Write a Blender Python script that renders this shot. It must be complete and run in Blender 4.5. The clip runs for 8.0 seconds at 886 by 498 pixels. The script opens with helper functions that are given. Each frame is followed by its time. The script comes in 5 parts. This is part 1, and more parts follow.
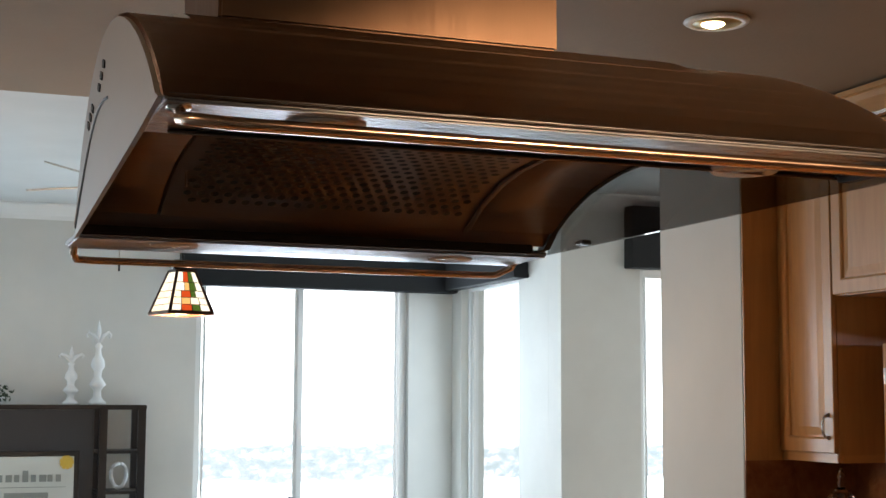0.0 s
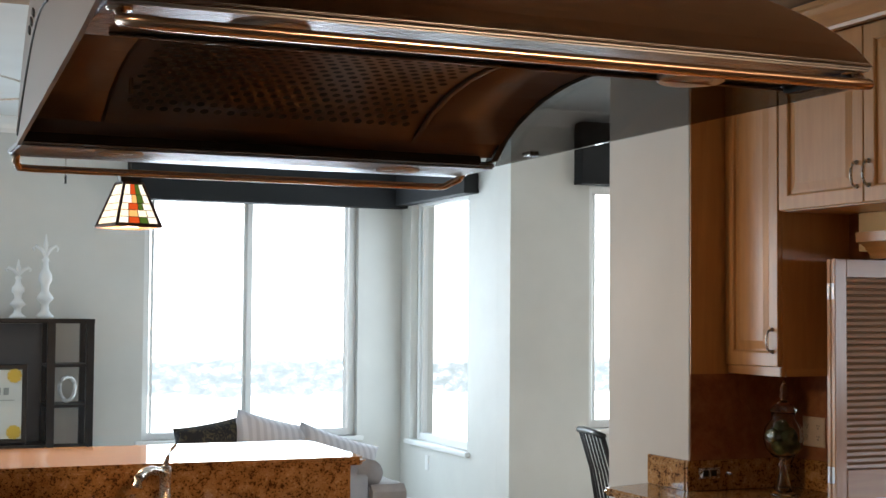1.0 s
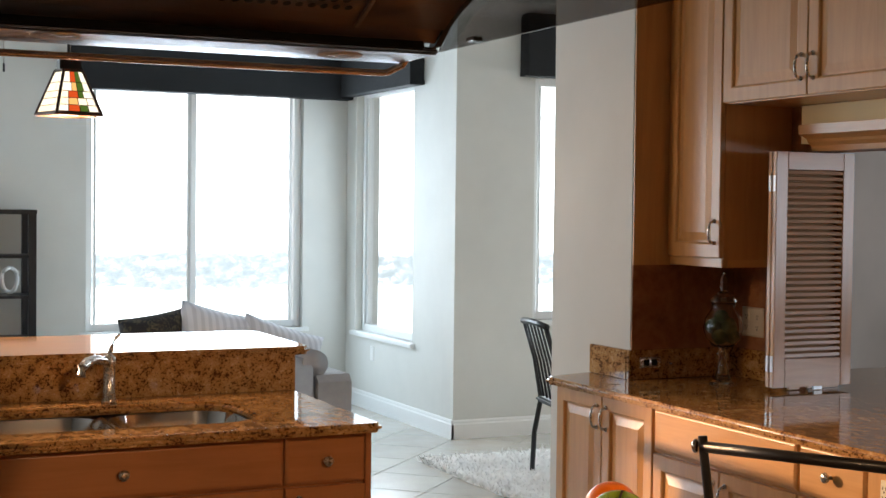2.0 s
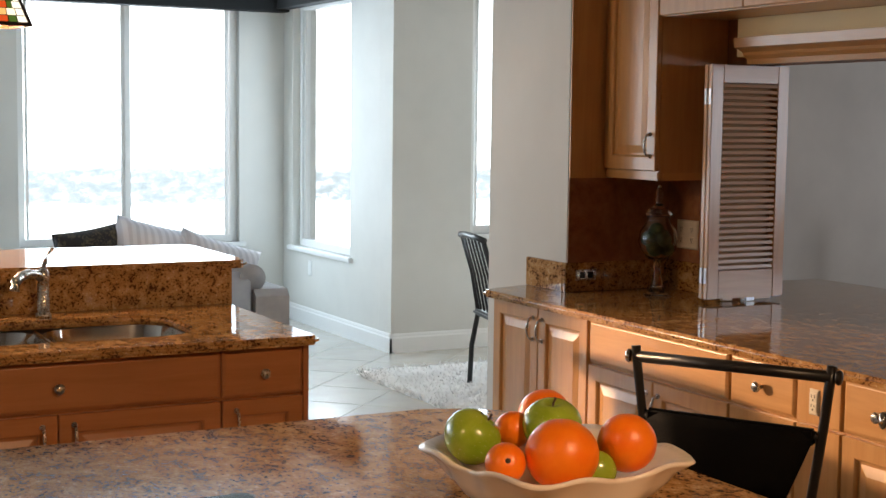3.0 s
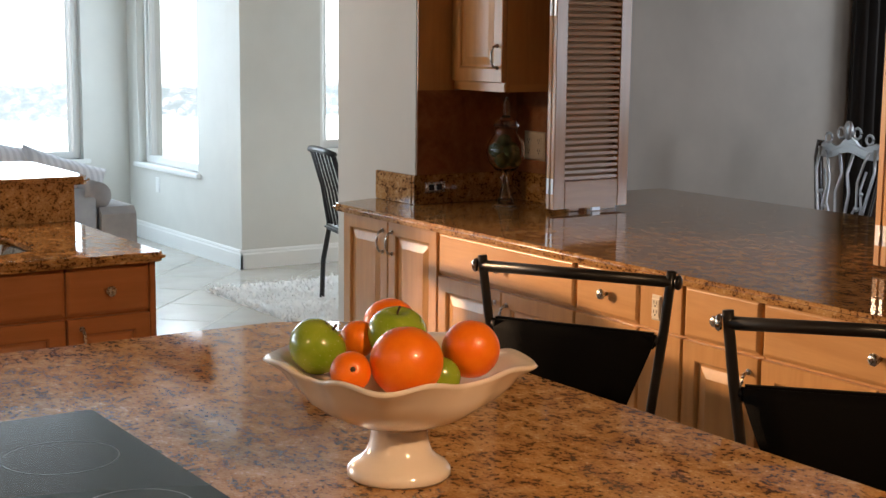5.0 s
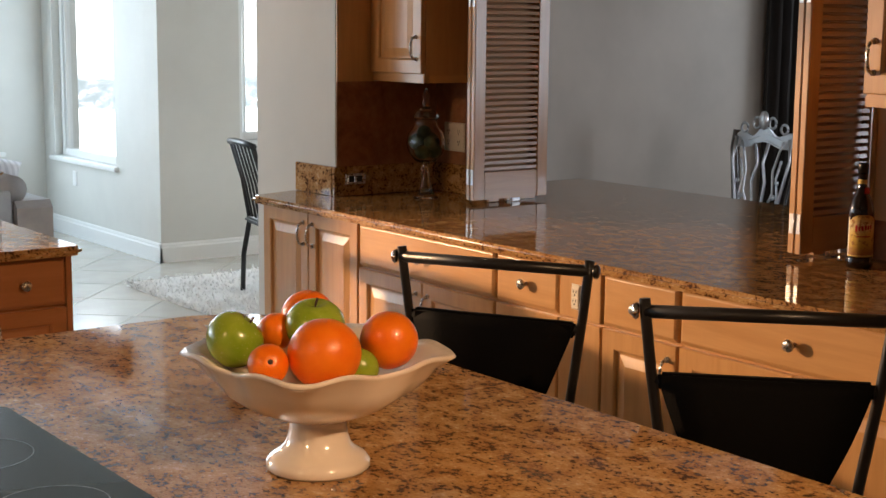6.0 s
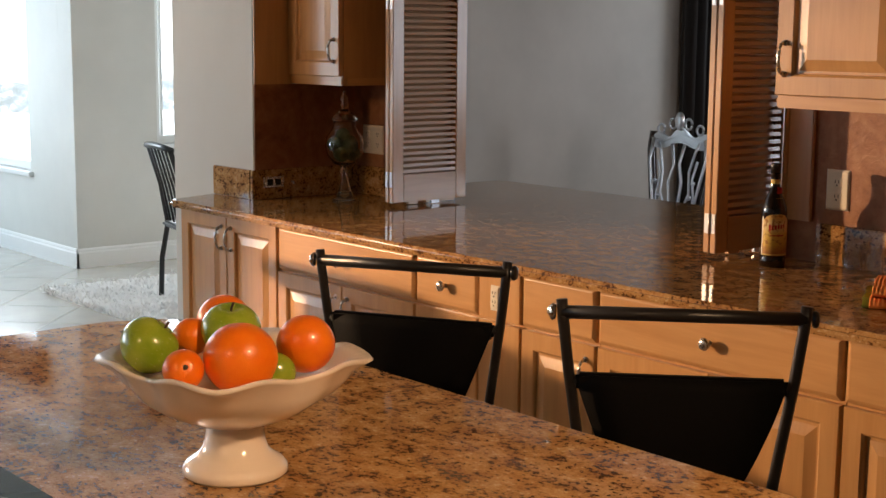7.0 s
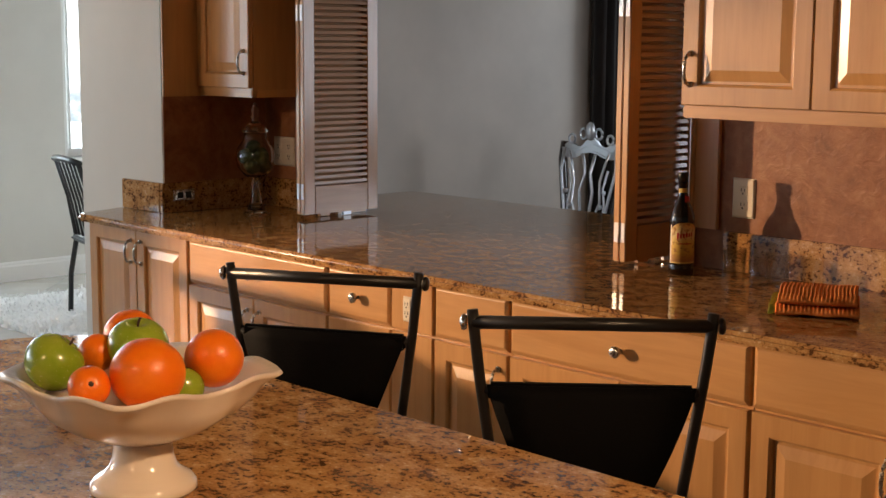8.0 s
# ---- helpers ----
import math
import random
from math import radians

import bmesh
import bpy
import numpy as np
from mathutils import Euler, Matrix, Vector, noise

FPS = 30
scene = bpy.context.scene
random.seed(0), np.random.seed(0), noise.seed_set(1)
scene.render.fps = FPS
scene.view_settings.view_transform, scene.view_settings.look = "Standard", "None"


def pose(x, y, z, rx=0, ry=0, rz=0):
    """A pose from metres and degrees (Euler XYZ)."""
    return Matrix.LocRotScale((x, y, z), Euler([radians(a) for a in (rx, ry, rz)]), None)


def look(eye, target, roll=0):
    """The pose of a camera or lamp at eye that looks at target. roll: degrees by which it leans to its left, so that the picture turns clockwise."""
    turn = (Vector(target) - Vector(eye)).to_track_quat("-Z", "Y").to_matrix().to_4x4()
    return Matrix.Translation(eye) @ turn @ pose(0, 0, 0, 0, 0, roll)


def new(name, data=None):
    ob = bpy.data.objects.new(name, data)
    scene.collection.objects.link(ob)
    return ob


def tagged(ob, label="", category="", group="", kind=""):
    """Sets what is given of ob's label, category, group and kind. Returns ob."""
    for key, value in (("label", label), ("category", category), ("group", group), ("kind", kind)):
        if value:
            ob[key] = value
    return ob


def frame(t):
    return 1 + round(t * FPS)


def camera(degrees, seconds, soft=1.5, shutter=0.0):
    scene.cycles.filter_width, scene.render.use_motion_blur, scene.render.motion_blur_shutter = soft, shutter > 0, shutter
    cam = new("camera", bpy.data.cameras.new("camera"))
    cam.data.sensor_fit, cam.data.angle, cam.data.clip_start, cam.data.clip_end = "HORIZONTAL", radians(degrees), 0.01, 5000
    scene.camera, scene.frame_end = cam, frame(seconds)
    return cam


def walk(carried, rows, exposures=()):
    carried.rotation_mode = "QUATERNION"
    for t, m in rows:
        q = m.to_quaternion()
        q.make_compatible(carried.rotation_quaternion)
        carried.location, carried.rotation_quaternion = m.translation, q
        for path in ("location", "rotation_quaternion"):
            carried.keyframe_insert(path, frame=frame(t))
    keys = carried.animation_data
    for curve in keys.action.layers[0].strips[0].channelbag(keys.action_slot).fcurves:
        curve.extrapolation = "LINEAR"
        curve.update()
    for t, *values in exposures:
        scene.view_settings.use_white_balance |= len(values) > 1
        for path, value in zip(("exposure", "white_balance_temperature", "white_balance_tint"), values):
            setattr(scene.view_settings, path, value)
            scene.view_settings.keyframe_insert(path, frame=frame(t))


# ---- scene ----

cam = camera(34.87, 8.0)
# seconds, eye x y z, yaw, pitch, roll: a tripod head that pans and tilts
ROWS = [
    (0.0, 0.052, 0.1336, 1.6244, -20.882, 5.951, -0.285),
    (0.5, 0.0549, 0.1341, 1.6203, -21.903, 4.318, -0.38),
    (1.0, 0.0578, 0.1346, 1.6159, -22.899, 2.57, -0.449),
    (1.5, 0.0609, 0.1351, 1.6103, -23.95, 0.393, -0.57),
    (3.0, 0.0709, 0.1339, 1.5958, -27.573, -5.129, -0.685),
    (3.5, 0.0744, 0.1327, 1.5926, -28.923, -6.35, -0.717),
    (4.0, 0.078, 0.1311, 1.5898, -30.396, -7.398, -0.718),
    (4.5, 0.0818, 0.1291, 1.588, -31.972, -8.068, -0.619),
    (6.0, 0.0924, 0.122, 1.586, -36.738, -8.812, -0.538),
    (6.5, 0.0957, 0.1194, 1.5862, -38.308, -8.761, -0.495),
    (7.0, 0.0991, 0.1166, 1.5863, -39.954, -8.69, -0.485),
    (7.5, 0.1025, 0.1135, 1.5867, -41.67, -8.554, -0.441),
    (8.0, 0.1059, 0.1102, 1.5876, -43.46, -8.227, -0.373),
]
walk(cam, [(t, pose(x, y, z, 90 + p, r, w)) for t, x, y, z, w, p, r in ROWS], [(0.0, 0.0), (8.0, 0.0)])

# ---- light ----
world = bpy.data.worlds.new("sky")
scene.world = world
world.use_nodes = True
wt = world.node_tree
sky = wt.nodes.new("ShaderNodeTexSky")
sky.sky_type, sky.sun_disc = "NISHITA", False
sky.sun_elevation, sky.sun_rotation = radians(40), radians(200)
wt.links.new(sky.outputs[0], wt.nodes["Background"].inputs[0])
wt.nodes["Background"].inputs[1].default_value = 0.12


def lamp(name, kind, m, energy, color, size=0.1, size_y=None, spot=None, blend=0.7):
    data = bpy.data.lights.new(name, kind)
    data.energy, data.color = energy, color
    if kind == "AREA":
        data.size = size
        if size_y:
            data.shape, data.size_y = "RECTANGLE", size_y
    else:
        data.shadow_soft_size = size
    if spot:
        data.spot_size, data.spot_blend = radians(spot), blend
    ob = new(name, data)
    ob.matrix_world = m
    return ob


WARM = (1.0, 0.615, 0.335)
DAY = (0.70, 0.86, 1.0)
# daylight in the window openings, plus two unseen fills
lamp("window_daylight", "AREA", look((3.0, 10.9, 1.56), (2.6, 5.0, 1.2)), 60, DAY, 1.6, 1.8)
lamp("side_window_daylight", "AREA", look((4.3, 10.15, 1.55), (0.0, 9.6, 1.3)), 17, DAY, 1.0, 1.8)
lamp("nook_window_daylight", "AREA", look((5.8, 8.95, 1.6), (5.0, 5.0, 0.6)), 35, DAY, 1.6, 1.6)
# unseen fill, added to light the dining wall and throw the chair's shadow
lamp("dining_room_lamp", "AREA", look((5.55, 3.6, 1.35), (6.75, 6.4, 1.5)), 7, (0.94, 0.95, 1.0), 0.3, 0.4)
lamp("dining_window_daylight", "AREA", look((8.27, -0.95, 1.6), (3.6, 4.4, 1.3)), 84, (0.80, 0.88, 1.0), 1.6, 1.3)
lamp("dining_end_window_daylight", "AREA", look((8.27, 5.35, 1.6), (4.0, 5.2, 1.2)), 18, (0.80, 0.90, 1.0), 1.4, 1.3)
# fill added to brighten the nook wall, with no window behind it
lamp("nook_side_daylight", "AREA", look((9.1, 7.7, 1.6), (4.4, 8.4, 1.2)), 58, (0.95, 0.97, 0.98), 1.4, 1.8)
lamp("west_window_daylight", "AREA", look((-3.95, 8.4, 1.6), (3.0, 6.0, 1.4)), 44, (0.66, 0.84, 1.0), 4.0, 1.9)
lamp("north_window_daylight", "AREA", look((-1.95, 10.9, 1.56), (0.5, 5.0, 1.3)), 92, (0.74, 0.88, 1.0), 2.7, 1.8)
# unseen warm key and the kitchen's recessed lamps
# added key without a fixture, aimed by cast shadows, cone clear of the end wall
lamp("living_room_lamp", "SPOT", look((-1.2, 9.15, 1.98), (2.75, 2.2, 0.05)), 2850, WARM, 0.06, spot=27, blend=0.3)
lamp("kitchen_lamp", "SPOT", look((-1.9, 0.9, 2.68), (3.2, 2.2, 0.7)), 90, WARM, 0.05, spot=50)
lamp("kitchen_lamp", "SPOT", look((2.29, 3.71, 2.70), (2.29, 3.71, 0)), 4, WARM, 0.06, spot=110)
# unseen spot, added to brighten the island top and bowl
lamp("kitchen_lamp", "SPOT", look((1.3, -0.8, 2.70), (1.15, 1.7, 1.08)), 275, WARM, 0.05, spot=48, blend=0.5)
lamp("pendant_bulb", "POINT", pose(1.013, 5.4, 1.90), 36, WARM, 0.03)


# ---- materials ----
def material(name, color=(0.8, 0.8, 0.8), rough=0.5, metal=0.0, coat=0.0, trans=0.0, ior=1.45):
    m = bpy.data.materials.new(name)
    m.use_nodes = True
    b = m.node_tree.nodes["Principled BSDF"]
    b.inputs["Base Color"].default_value = (*color, 1)
    b.inputs["Roughness"].default_value = rough
    b.inputs["Metallic"].default_value = metal
    b.inputs["Coat Weight"].default_value = coat
    b.inputs["Coat Roughness"].default_value = 0.08
    b.inputs["Transmission Weight"].default_value = trans
    b.inputs["IOR"].default_value = ior
    return m, m.node_tree.nodes, m.node_tree.links, b


def coords(n, l, scale=(1, 1, 1), kind="Object"):
    c, mp = n.new("ShaderNodeTexCoord"), n.new("ShaderNodeMapping")
    mp.inputs["Scale"].default_value = scale
    l.new(c.outputs[kind], mp.inputs[0])
    return mp.outputs[0]


def tex_noise(n, l, vec, scale, detail=4.0, rough=0.6, distort=0.0):
    t = n.new("ShaderNodeTexNoise")
    t.inputs["Scale"].default_value, t.inputs["Detail"].default_value = scale, detail
    t.inputs["Roughness"].default_value, t.inputs["Distortion"].default_value = rough, distort
    l.new(vec, t.inputs["Vector"])
    return t.outputs["Fac"]


def ramp(n, l, fac, *stops):
    r = n.new("ShaderNodeValToRGB")
    e = r.color_ramp.elements
    while len(e) < len(stops):
        e.new(0.5)
    for k, (p, c) in enumerate(stops):
        e[k].position, e[k].color = p, (*c, 1)
    l.new(fac, r.inputs[0])
    return r.outputs[0]


def mix(n, l, fac, a, b, blend="MIX"):
    x = n.new("ShaderNodeMix")
    x.data_type, x.blend_type = "RGBA", blend
    for sock, v in ((x.inputs[0], fac), (x.inputs[6], a), (x.inputs[7], b)):
        if isinstance(v, float):
            sock.default_value = v
        elif isinstance(v, tuple):
            sock.default_value = (*v, 1)
        else:
            l.new(v, sock)
    return x.outputs[2]


def bump(n, l, b, height, strength=0.2, dist=0.01):
    x = n.new("ShaderNodeBump")
    x.inputs["Strength"].default_value, x.inputs["Distance"].default_value = strength, dist
    l.new(height, x.inputs["Height"])
    l.new(x.outputs[0], b.inputs["Normal"])


def vary(n, l, b, color_out, amount=0.12):
    """Small differences of tone from piece to piece."""
    o = n.new("ShaderNodeObjectInfo")
    r = n.new("ShaderNodeMapRange")
    r.inputs[3].default_value, r.inputs[4].default_value = 1 - amount, 1 + amount
    l.new(o.outputs["Random"], r.inputs[0])
    h = n.new("ShaderNodeHueSaturation")
    l.new(r.outputs[0], h.inputs["Value"])
    l.new(color_out, h.inputs["Color"])
    l.new(h.outputs[0], b.inputs["Base Color"])


def make_wood(name, a, c, rough=0.32, axis="z", coat=0.25, pieces=0.05):
    m, n, l, b = material(name, a, rough, coat=coat)
    b.inputs["Coat Roughness"].default_value = 0.18
    s = {"z": (14, 14, 1.1), "y": (14, 1.1, 14), "x": (1.1, 14, 14)}[axis]
    v = coords(n, l, s)
    grain = tex_noise(n, l, v, 2.2, 8.0, 0.62, 0.5)
    cloud = tex_noise(n, l, coords(n, l), 3.0, 3.0)
    col = ramp(n, l, grain, (0.3, c), (0.62, a))
    col = mix(n, l, 0.35, col, ramp(n, l, cloud, (0.35, tuple(k * 0.86 for k in a)), (0.7, tuple(min(1, k * 1.12) for k in a))))
    vary(n, l, b, col, pieces)
    l.new(ramp(n, l, grain, (0.2, (rough - 0.06,) * 3), (0.8, (rough + 0.1,) * 3)), b.inputs["Roughness"])
    bump(n, l, b, grain, 0.06, 0.002)
    return m


def make_granite(name):
    m, n, l, b = material(name, (0.4, 0.27, 0.15), 0.12, ior=1.40)
    v = coords(n, l)
    st = coords(n, l, (1.0, 0.7, 1.0))
    big = tex_noise(n, l, v, 6.0, 5.0, 0.6, 0.8)
    mid = tex_noise(n, l, st, 24.0, 5.0, 0.65, 0.4)
    spk = tex_noise(n, l, st, 105.0, 4.0, 0.62, 0.25)
    fine = tex_noise(n, l, v, 230.0, 3.0, 0.6)
    col = ramp(n, l, mid, (0.34, (0.23, 0.115, 0.048)), (0.5, (0.44, 0.265, 0.115)), (0.66, (0.60, 0.44, 0.25)))
    col = mix(n, l, 0.30, col, ramp(n, l, big, (0.32, (0.22, 0.10, 0.045)), (0.5, (0.42, 0.25, 0.11)), (0.68, (0.54, 0.40, 0.25))))
    col = mix(n, l, 0.22, col, ramp(n, l, fine, (0.35, (0.16, 0.08, 0.04)), (0.65, (0.62, 0.47, 0.29))))
    where = n.new("ShaderNodeMath")
    where.operation = "MULTIPLY_ADD"
    where.inputs[1].default_value = 0.6
    l.new(mid, where.inputs[0]), l.new(spk, where.inputs[2])
    col = mix(n, l, ramp(n, l, where.outputs[0], (0.685, (1, 1, 1)), (0.755, (0, 0, 0))), col, (0.085, 0.043, 0.022))
    col = mix(n, l, ramp(n, l, where.outputs[0], (0.93, (0, 0, 0)), (0.99, (0.8, 0.8, 0.8))), col, (0.62, 0.52, 0.39))
    col = mix(n, l, 1.0, col, (0.98, 0.84, 0.64), "MULTIPLY")
    l.new(col, b.inputs["Base Color"])
    l.new(ramp(n, l, fine, (0.2, (0.03,) * 3), (0.9, (0.08,) * 3)), b.inputs["Roughness"])
    return m


def make_paint(name, color, rough=0.6, scale=60.0, strength=0.12, cloud=0.06):
    m, n, l, b = material(name, color, rough)
    v = coords(n, l)
    big = tex_noise(n, l, v, 1.3, 4.0)
    l.new(ramp(n, l, big, (0.3, tuple(c * (1 - cloud) for c in color)), (0.7, tuple(min(1, c * (1 + cloud)) for c in color))), b.inputs["Base Color"])
    bump(n, l, b, tex_noise(n, l, v, scale, 5.0), strength, 0.004)
    return m


def make_plaster(name):
    """Mottled brown troweled plaster."""
    m, n, l, b = material(name, (0.3, 0.12, 0.05), 0.5)
    v = coords(n, l)
    swirl = tex_noise(n, l, v, 5.0, 7.0, 0.65, 1.6)
    col = ramp(n, l, swirl, (0.28, (0.15, 0.05, 0.018)), (0.5, (0.29, 0.11, 0.042)), (0.72, (0.40, 0.18, 0.08)))
    col = mix(n, l, 0.25, col, ramp(n, l, tex_noise(n, l, v, 30.0, 5.0), (0.35, (0.16, 0.06, 0.025)), (0.65, (0.42, 0.19, 0.09))))
    l.new(col, b.inputs["Base Color"])
    bump(n, l, b, tex_noise(n, l, v, 22.0, 6.0, 0.6, 1.5), 0.45, 0.006)
    return m


def make_steel(name, color=(0.62, 0.58, 0.54), rough=0.28, axis=(1, 90, 90), grain=0.07):
    m, n, l, b = material(name, color, rough, 1.0)
    g = tex_noise(n, l, coords(n, l, axis), 6.0, 6.0)
    l.new(ramp(n, l, g, (0.3, (rough - 0.7 * grain,) * 3), (0.7, (rough + 1.4 * grain,) * 3)), b.inputs["Roughness"])
    l.new(ramp(n, l, g, (0.3, tuple(c * (1 - grain) for c in color)), (0.7, color)), b.inputs["Base Color"])
    b.inputs["Anisotropic"].default_value = 0.6
    bump(n, l, b, g, 0.008, 0.0005)
    return m


def make_glass(name, tint=(1, 1, 1), rough=0.0, power=4.0, base=0.035):
    m = bpy.data.materials.new(name)
    m.use_nodes = True
    n, l = m.node_tree.nodes, m.node_tree.links
    n.remove(n["Principled BSDF"])
    t, g, w, x = n.new("ShaderNodeBsdfTransparent"), n.new("ShaderNodeBsdfGlossy"), n.new("ShaderNodeLayerWeight"), n.new("ShaderNodeMixShader")
    w.inputs["Blend"].default_value = 0.5
    k, f = n.new("ShaderNodeMath"), n.new("ShaderNodeMath")
    k.operation, f.operation = "POWER", "MULTIPLY_ADD"
    k.inputs[1].default_value, f.inputs[1].default_value, f.inputs[2].default_value = power, 0.8, base
    l.new(w.outputs["Facing"], k.inputs[0]), l.new(k.outputs[0], f.inputs[0])
    t.inputs[0].default_value, g.inputs["Roughness"].default_value = (*tint, 1), rough
    l.new(f.outputs[0], x.inputs[0]), l.new(t.outputs[0], x.inputs[1]), l.new(g.outputs[0], x.inputs[2])
    l.new(x.outputs[0], n["Material Output"].inputs[0])
    return m


def make_glow(name, color, strength):
    m = bpy.data.materials.new(name)
    m.use_nodes = True
    n, l = m.node_tree.nodes, m.node_tree.links
    n.remove(n["Principled BSDF"])
    e = n.new("ShaderNodeEmission")
    e.inputs[0].default_value, e.inputs[1].default_value = (*color, 1), strength
    l.new(e.outputs[0], n["Material Output"].inputs[0])
    return m, n, l, e


MAPLE = make_wood("maple_upright", (0.59, 0.325, 0.128), (0.46, 0.235, 0.083), coat=0.4)
MAPLE_Y = make_wood("maple_lengthwise", (0.59, 0.325, 0.128), (0.46, 0.235, 0.083), axis="y", coat=0.4)
MAPLE_X = make_wood("maple_crosswise", (0.59, 0.325, 0.128), (0.46, 0.235, 0.083), axis="x")
# maple mixed darker and redder than the wall cabinets
MAPLE_REDDER_X = make_wood("maple_redder_crosswise", (0.44, 0.185, 0.075), (0.35, 0.135, 0.05), axis="x")
LOUVER = make_wood("maple_louver", (0.58, 0.36, 0.2), (0.48, 0.28, 0.14), axis="x", rough=0.36, coat=0.4)
GRANITE = make_granite("granite_polished")
WALL = make_paint("wall_paint_cream", (0.65, 0.65, 0.615))
WALL_GREY = make_paint("wall_paint_dining", (0.50, 0.45, 0.40), cloud=0.12)
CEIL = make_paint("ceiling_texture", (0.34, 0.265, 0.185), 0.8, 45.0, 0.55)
WHITE = make_paint("white_trim", (0.80, 0.81, 0.80), 0.4, 90.0, 0.03, 0.02)
BROWN = make_plaster("backsplash_plaster")
# canopy steel tinted brown, painting in the warm kitchen it reflects
STEEL = make_steel("hood_steel_warm_tint", (0.60, 0.43, 0.30), 0.34, (0.3, 160, 160), 0.02)
for link in list(STEEL.node_tree.nodes["Principled BSDF"].inputs["Normal"].links):
    STEEL.node_tree.links.remove(link)
STEEL.node_tree.nodes["Principled BSDF"].inputs["Anisotropic"].default_value = 0.0
# the hood's steel again, tinted bluish for the daylight its underside reflects
STEEL_COOL = make_steel("hood_underside_cool_tint", (0.40, 0.42, 0.47), 0.26, (0.6, 160, 160))
CHROME = material("chrome", (0.72, 0.70, 0.68), 0.12, 1.0)[0]
NICKEL = make_steel("brushed_nickel", (0.62, 0.58, 0.52), 0.25, (30, 30, 30))
COPPER = make_steel("rail_steel", (0.70, 0.52, 0.40), 0.2, (1, 60, 60))
BLACK = make_paint("black_lacquer", (0.012, 0.011, 0.011), 0.35, 80.0, 0.05, 0.2)
LEATHER = make_paint("black_leather", (0.003, 0.0027, 0.0027), 0.75, 180.0, 0.3, 0.2)
LEATHER.node_tree.nodes["Principled BSDF"].inputs["Specular IOR Level"].default_value = 0.1
VALANCE = make_paint("valance_fabric", (0.013, 0.0135, 0.0145), 0.85, 220.0, 0.4, 0.15)
CERAMIC = material("cream_ceramic", (0.82, 0.73, 0.63), 0.18, coat=0.5)[0]
SMOKED = make_glass("smoked_glass", (0.50, 0.49, 0.48))
PANE = make_glass("window_glass", (0.98, 0.99, 1.0))
CLEAR = make_glass("clear_glass", (0.965, 0.97, 0.965), 0.0, 2.6, 0.06)
GLASS = material("blown_glass", (1, 1, 1), 0.0, trans=1.0, ior=1.45)[0]
HINGE = make_steel("hinge_steel", (0.72, 0.70, 0.68), 0.42, (60, 60, 60))
COOKGLASS = material("cooktop_glass", (0.03, 0.042, 0.038), 0.2, ior=1.17)[0]
PLASTIC = material("ivory_plastic", (0.74, 0.68, 0.56), 0.35)[0]
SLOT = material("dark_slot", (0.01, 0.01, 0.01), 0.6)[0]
MARK = material("cooktop_marking", (0.07, 0.085, 0.085), 0.3)[0]


# ---- helpers for meshes ----
def part(name, bm, mat, parent=None, label="", smooth=False):
    """One mesh object, built in the place's own metres, under a thing or a part."""
    me = bpy.data.meshes.new(name)
    bmesh.ops.recalc_face_normals(bm, faces=bm.faces[:])
    if smooth:
        for f in bm.faces:
            f.smooth = True
    bm.to_mesh(me)
    bm.free()
    me.materials.append(mat)
    ob = new(name, me)
    if parent:
        under(ob, parent)
    return tagged(ob, label)


def under(ob, parent):
    ob.parent = parent
    ob.matrix_parent_inverse = Matrix() if parent.parent else parent.matrix_basis.inverted()
    return ob


def thing(name, at, label, category, group="", kind=""):
    ob = new(name)
    ob.matrix_basis = pose(*at)
    ob.empty_display_size = 0.1
    return tagged(ob, label, category, group, kind)


def box(x0, x1, y0, y1, z0, z1, bevel=0.0, seg=2, bm=None):
    b = bmesh.new()
    bmesh.ops.create_cube(b, size=1, matrix=Matrix.Translation(((x0 + x1) / 2, (y0 + y1) / 2, (z0 + z1) / 2)) @ Matrix.Diagonal((abs(x1 - x0), abs(y1 - y0), abs(z1 - z0), 1)))
    if bevel:
        bmesh.ops.bevel(b, geom=b.edges[:], offset=bevel, segments=seg, affect="EDGES", clamp_overlap=True)
    return join(bm, b)


def join(bm, b):
    if bm is None:
        return b
    me = bpy.data.meshes.new("tmp")
    b.to_mesh(me)
    b.free()
    bm.from_mesh(me)
    bpy.data.meshes.remove(me)
    return bm


def thicken(b, t):
    b.normal_update()
    bmesh.ops.solidify(b, geom=b.faces[:], thickness=t)


def prism(points, z0, z1, bevel=0.0, seg=3, bm=None, top_only=False):
    b = bmesh.new()
    lo = [b.verts.new((x, y, z0)) for x, y in points]
    hi = [b.verts.new((x, y, z1)) for x, y in points]
    b.faces.new(lo[::-1])
    b.faces.new(hi)
    k = len(points)
    for i in range(k):
        b.faces.new((lo[i], lo[(i + 1) % k], hi[(i + 1) % k], hi[i]))
    if bevel:
        edges = [e for e in b.edges if abs(e.verts[0].co.z - e.verts[1].co.z) < 1e-6]
        bmesh.ops.bevel(b, geom=edges, offset=bevel, segments=seg, affect="EDGES", clamp_overlap=True)
    return join(bm, b)


def extrude_profile(prof, m, length, bm=None):
    """Profile of (u, v) swept along w for length; m maps (u, v, w) to the place."""
    b = bmesh.new()
    a = [b.verts.new(m @ Vector((u, v, 0))) for u, v in prof]
    c = [b.verts.new(m @ Vector((u, v, length))) for u, v in prof]
    k = len(prof)
    for i in range(k):
        b.faces.new((a[i], a[(i + 1) % k], c[(i + 1) % k], c[i]))
    b.faces.new(a[::-1])
    b.faces.new(c)
    return join(bm, b)


